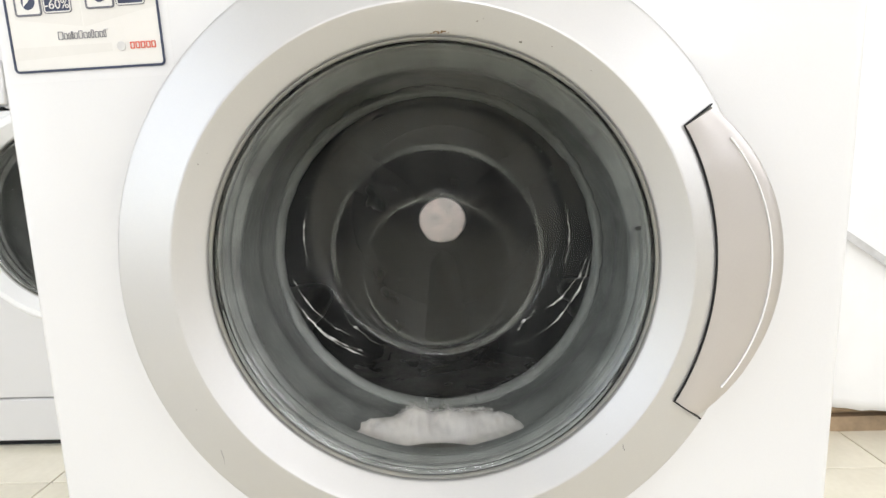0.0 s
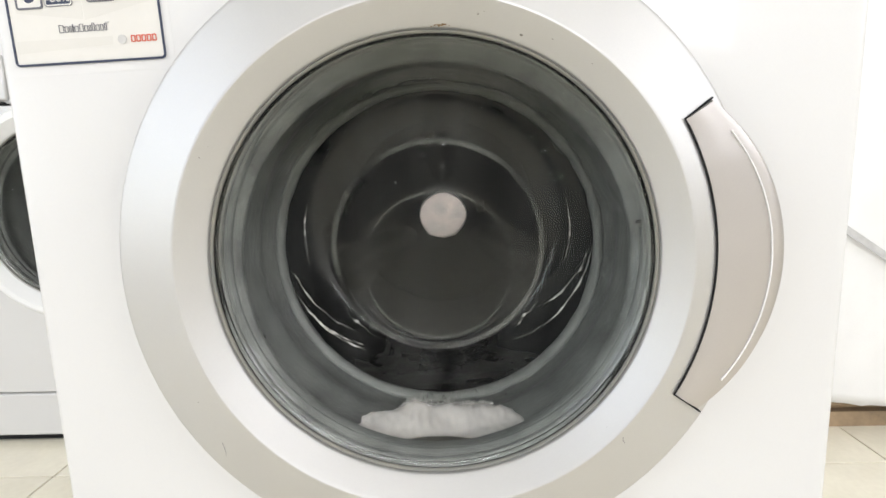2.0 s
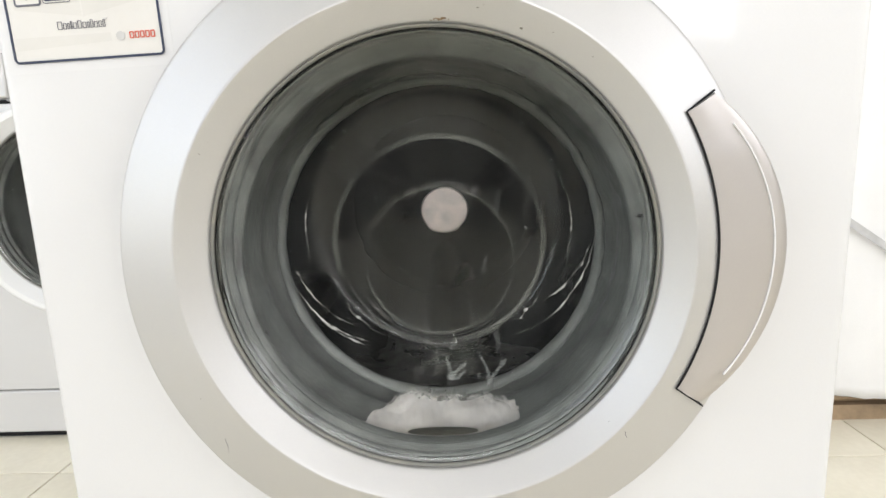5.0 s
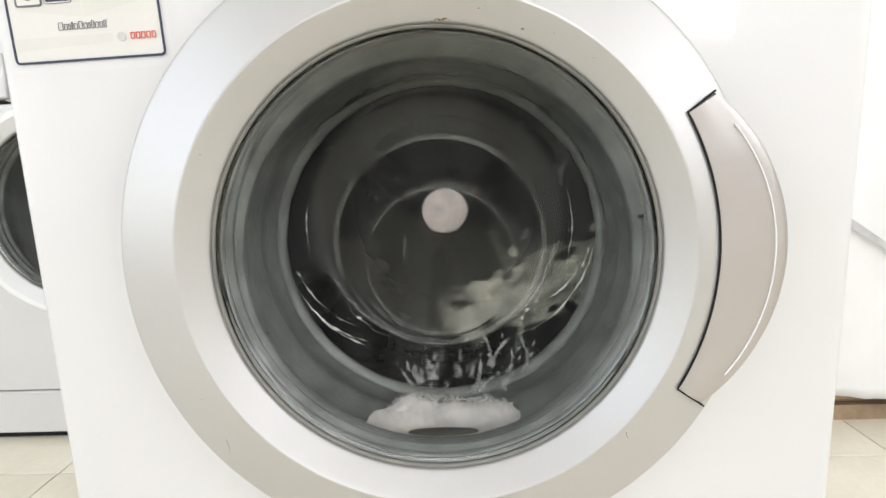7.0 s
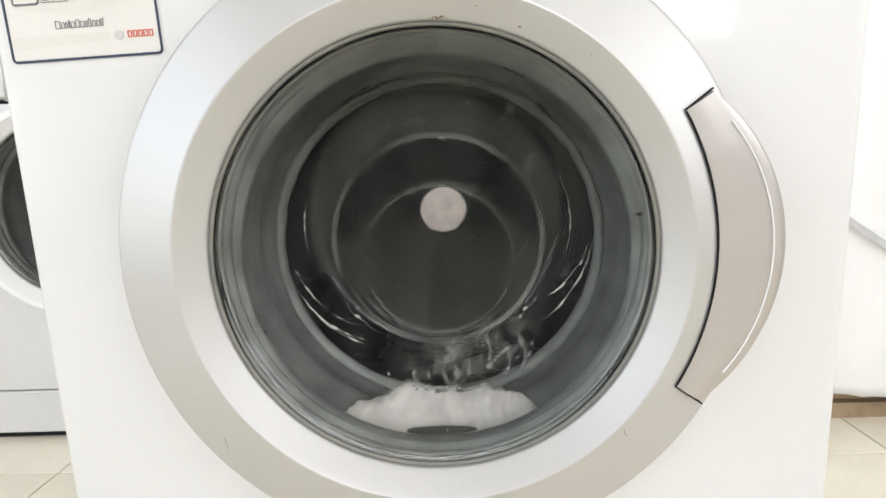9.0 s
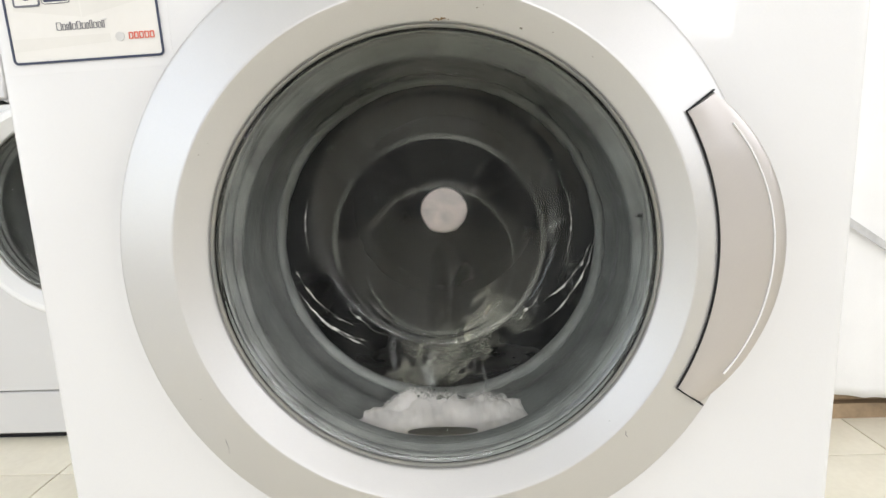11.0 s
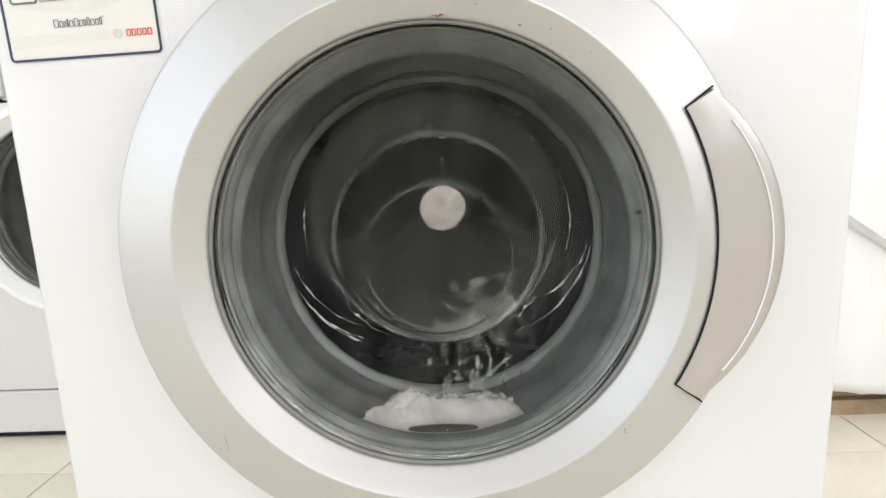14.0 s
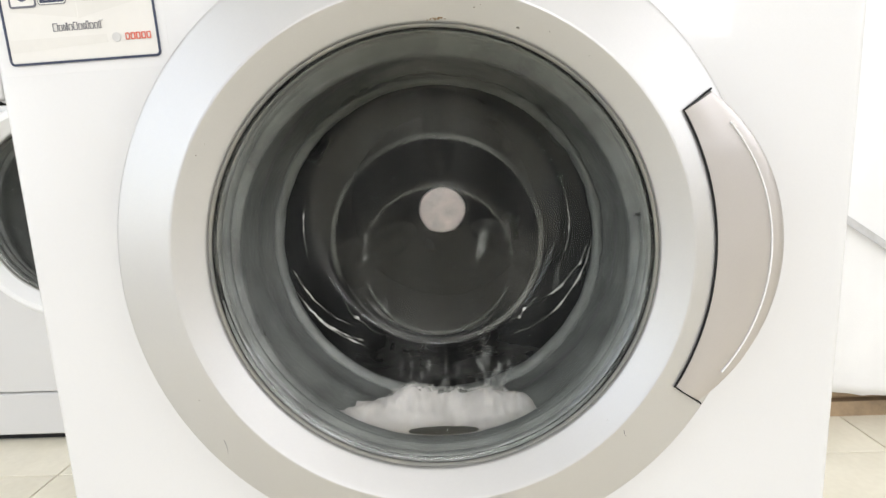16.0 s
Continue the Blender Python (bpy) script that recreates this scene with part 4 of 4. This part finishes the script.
# pale strands on the bowl's drum side: running water, and painted highlights (k 0 and 1)
bo = sorted((p[1], p[0]) for p in BOWL_OUT[7:14])
for side in (-1, 1):
    for k in range(5 if side < 0 else 4):
        bm = bmesh.new()
        a0, a1 = (rnd.uniform(-10, 25), rnd.uniform(30, 58)) if k > 1 else ((-20, 8), (32, 62 if side < 0 else 52))[k]
        y0, y1 = (rnd.uniform(0.045, 0.06), rnd.uniform(0.074, 0.084)) if k > 1 else ((0.074, 0.078), (0.0868, 0.0872))[k]
        pts, rad = [], []
        n = 44
        for i in range(n + 1):
            s = i / n
            a = radians(a0 + (a1 - a0) * s) + 0.008 * noise.noise((s * 3, k * 3.1, side))
            y = y0 + (y1 - y0) * s + 0.0014 * noise.noise((s * 5, k * 1.7, side + 4.0)) + 0.0009 * noise.noise((s * 17, k * 2.3, side))
            r = float(np.interp(y, [b[0] for b in bo], [b[1] for b in bo])) + 0.0032
            pts.append((side * r * math.cos(a), y + 0.0042, CZ - r * math.sin(a)))
            rad.append((0.0002 + 0.0026 * max(0.0, noise.noise((s * 9, k * 5.3, side)))) * (0.1 + math.sin(math.pi * s)))
            rad[-1] = min(rad[-1], 0.0010 if k != 1 else 0.0016)
        tube(bm, pts, rad, 6)
        d = part("water_glint_streak", bm, STREAK)
        tagged(d, "thin bright strand painting water films and highlights on the glass bowl", "water streak", "streaks on the glass")

# ---- floor tiles ----
S = 0.4725
bm = boxed(-S / 2 + 0.0012, S / 2 - 0.0012, -S / 2 + 0.0012, S / 2 - 0.0012, -0.0039, 0.0)
bmesh.ops.bevel(bm, geom=bm.edges[:], offset=0.0008, segments=1, affect="EDGES")
tile_me = bpy.data.meshes.new("tile")
bm.to_mesh(tile_me)
bm.free()
tile_me.materials.append(TILE)
for i in range(-5, 8):
    for j in range(-10, 4):
        cx, cy = -0.69 + (i + 0.5) * S, 0.45 + (j + 0.5) * S
        if RX0 - 0.24 < cx < RX1 + 0.24 and RY0 - 0.24 < cy < RY1 + 0.24:
            t = new("tile", tile_me)
            t.parent = floor
            t.location = (cx, cy, 0)


# ---- what moves ----
def drum_angle(t):
    """Degrees turned: at rest, then up to speed, then steady at three lifters in 1.2 s."""
    t0, t1, w = 0.7, 1.3, 300.0
    if t < t0:
        return 0.0
    if t < t1:
        return 0.5 * w * (t - t0) ** 2 / (t1 - t0)
    return 0.5 * w * (t1 - t0) + w * (t - t1)


# when and where (x, z) each sheet of water is seen in flight, its tilt, and which sheet
EVENTS = [
    (2.30, -0.020, 0.360, 10, 0), (2.75, 0.085, 0.335, 30, 1), (3.10, 0.010, 0.330, -20, 2), (3.50, 0.030, 0.345, 15, 1),
    (3.95, 0.090, 0.385, 60, 3), (4.40, 0.050, 0.360, -30, 1), (4.85, 0.080, 0.400, 40, 4), (5.30, 0.030, 0.340, 20, 1),
    (5.75, 0.090, 0.370, 50, 5), (6.10, 0.020, 0.380, -15, 1), (6.45, 0.045, 0.385, 80, 6), (6.62, 0.050, 0.335, 10, 7),
    (7.03, 0.085, 0.388, 27, 1), (7.35, 0.085, 0.335, 40, 0), (7.80, 0.050, 0.330, 20, 2), (8.15, 0.020, 0.360, -30, 3),
    (8.66, 0.060, 0.375, 45, 1), (8.68, 0.100, 0.470, 70, 4), (8.95, 0.060, 0.320, 10, 5), (9.50, 0.070, 0.370, 40, 6),
    (9.95, 0.040, 0.350, -20, 1), (10.40, 0.090, 0.400, 55, 7), (10.90, 0.030, 0.340, 25, 1), (11.35, 0.090, 0.440, 70, 0),
    (11.78, 0.055, 0.370, 50, 1), (12.02, 0.050, 0.335, -10, 2), (12.60, 0.100, 0.430, 65, 3), (13.00, -0.045, 0.415, 20, 4),
    (13.05, 0.030, 0.335, 0, 5), (13.42, 0.085, 0.340, 45, 1), (14.00, 0.045, 0.345, 10, 6), (14.20, 0.095, 0.460, 75, 7),
    (14.50, 0.060, 0.360, 30, 0), (14.85, 0.070, 0.325, 15, 1), (15.05, 0.090, 0.385, 60, 2), (15.42, 0.020, 0.400, -40, 3),
    (15.62, 0.030, 0.340, 5, 1),
]
POOL = (0.0, 0.205, 0.228)


def splash_rows(k):
    rows = [(0.0, pose(POOL[0], POOL[1], POOL[2], 80, 0, 0))]
    mine = [e for e in EVENTS if e[4] == k]
    for t, x, z, tilt, _ in mine:
        rows += [(t - 0.36, pose(*POOL, 80, 0, 0)), (t - 0.26, pose(0.1, 0.23, 0.258, 60, -tilt * 0.3, 0)),
                 (t - 0.13, pose(x + 0.055, 0.22, z, 20, -tilt * 0.7, 0)), (t, pose(x, 0.128 if k == 1 else 0.165, z, 0, -tilt, 0)),
                 (t + 0.10, pose(x - 0.03, 0.19, z - 0.045, 15, -tilt - 15, 0)), (t + 0.22, pose(x * 0.4 - 0.03, 0.21, 0.245, 60, -tilt * 0.4, 0)),
                 (t + 0.32, pose(*POOL, 80, 0, 0))]
    rows.append((16.0 if rows[-1][0] < 16.0 else rows[-1][0] + 0.2, pose(*POOL, 80, 0, 0)))
    return rows


def drop_rows(k):
    r = random.Random(500 + k)
    rows = [(0.0, pose(0, 0.19, 0.226))]
    t = 2.1 + r.uniform(0, 1.2)
    while t < 15.9:
        a = radians(r.uniform(-25, 60))
        x0, z0 = 0.2 * math.cos(a), CZ + 0.2 * math.sin(a)
        vx, vz = -r.uniform(0.25, 0.75), r.uniform(-0.2, 0.9)
        y = r.uniform(0.16, 0.33)
        rows += [(t - 0.22, pose(0, 0.19, 0.226)), (t - 0.1, pose(0.15, 0.2, 0.29))]
        s = 0.0
        while s < 0.62:
            z = z0 + vz * s - 4.9 * s * s
            x = max(-0.17, x0 + vx * s)
            if z < 0.245:
                break
            rows.append((round(t + s, 3), pose(x, y, z, 0, r.uniform(-20, 20), 0)))
            s += 0.1
        rows.append((t + s + 0.03, pose(rows[-1][1].translation.x * 0.6, 0.19, 0.228)))
        t += s + r.uniform(0.5, 1.1)
    rows.append((max(16.1, rows[-1][0] + 0.1), pose(0, 0.19, 0.226)))
    return rows


def finger_rows(k):
    r = random.Random(900 + k)
    x = -0.045 + 0.0105 * k + r.uniform(-0.004, 0.004)
    y = r.uniform(0.10, 0.125)
    low, lean = 0.255, -30 * x / 0.06 * -1
    rows = [(0.0, pose(x, y, low, 0, lean, 0))]
    t = 2.6 + r.uniform(0, 0.5)
    while t < 15.95:
        up = 0.288 + r.uniform(0, 0.03) + 0.12 * max(0.0, x)
        rows += [(t, pose(x, y, low, 0, lean, 0)), (t + 0.14, pose(x + 0.005, y, up, 0, lean + r.uniform(-12, 12), 0)),
                 (t + 0.26, pose(x + 0.006, y, up - 0.006, 0, lean + r.uniform(-15, 15), 0)), (t + 0.42, pose(x, y, low, 0, lean, 0))]
        t += 0.5 + r.uniform(0.0, 0.5)
    rows.append((max(16.2, rows[-1][0] + 0.1), pose(x, y, low, 0, lean, 0)))
    return rows


def motions():
    walk(drum, [(0.2 * i, pose(0, 0, CZ, 0, -drum_angle(0.2 * i), 0)) for i in range(81)])
    for k, s in enumerate(SPLASH):
        walk(s, splash_rows(k))
    for k, d in enumerate(DROPS):
        walk(d, drop_rows(k))
    for k, f in enumerate(FINGERS):
        walk(f, finger_rows(k))
    walk(puddle, [(0.0, pose(-0.002, 0.031, 0.2838)), (2.3, pose(-0.002, 0.031, 0.2838)), (3.2, pose(0, 0.031, 0.2885)), (9.0, pose(-0.001, 0.031, 0.2885)), (16.0, pose(0.001, 0.031, 0.2888))])
    r = random.Random(5)
    walk(foam_bank, [(0.0, pose(0, 0, 0)), (2.2, pose(0, 0, 0))] + [(2.5 + 0.45 * i, pose(r.uniform(-0.002, 0.002), 0, r.uniform(-0.002, 0.0005))) for i in range(31)])
    lift = ((0, -0.024), (2.5, -0.024), (2.9, -0.003), (3.3, -0.004), (4.0, -0.010), (6.5, -0.012), (7.2, -0.011), (8.0, -0.006), (9.0, -0.002),
            (11.5, -0.009), (12.5, -0.004), (13.5, -0.009), (14.5, -0.009), (15.2, -0.006), (16.0, -0.003))
    walk(foam_crest, [(0.4 * i, pose(r.uniform(-0.003, 0.003) * (i > 6), 0, float(np.interp(0.4 * i, [a for a, _ in lift], [b for _, b in lift])) + r.uniform(-0.0015, 0.0015) * (i > 6))) for i in range(41)])


motions()
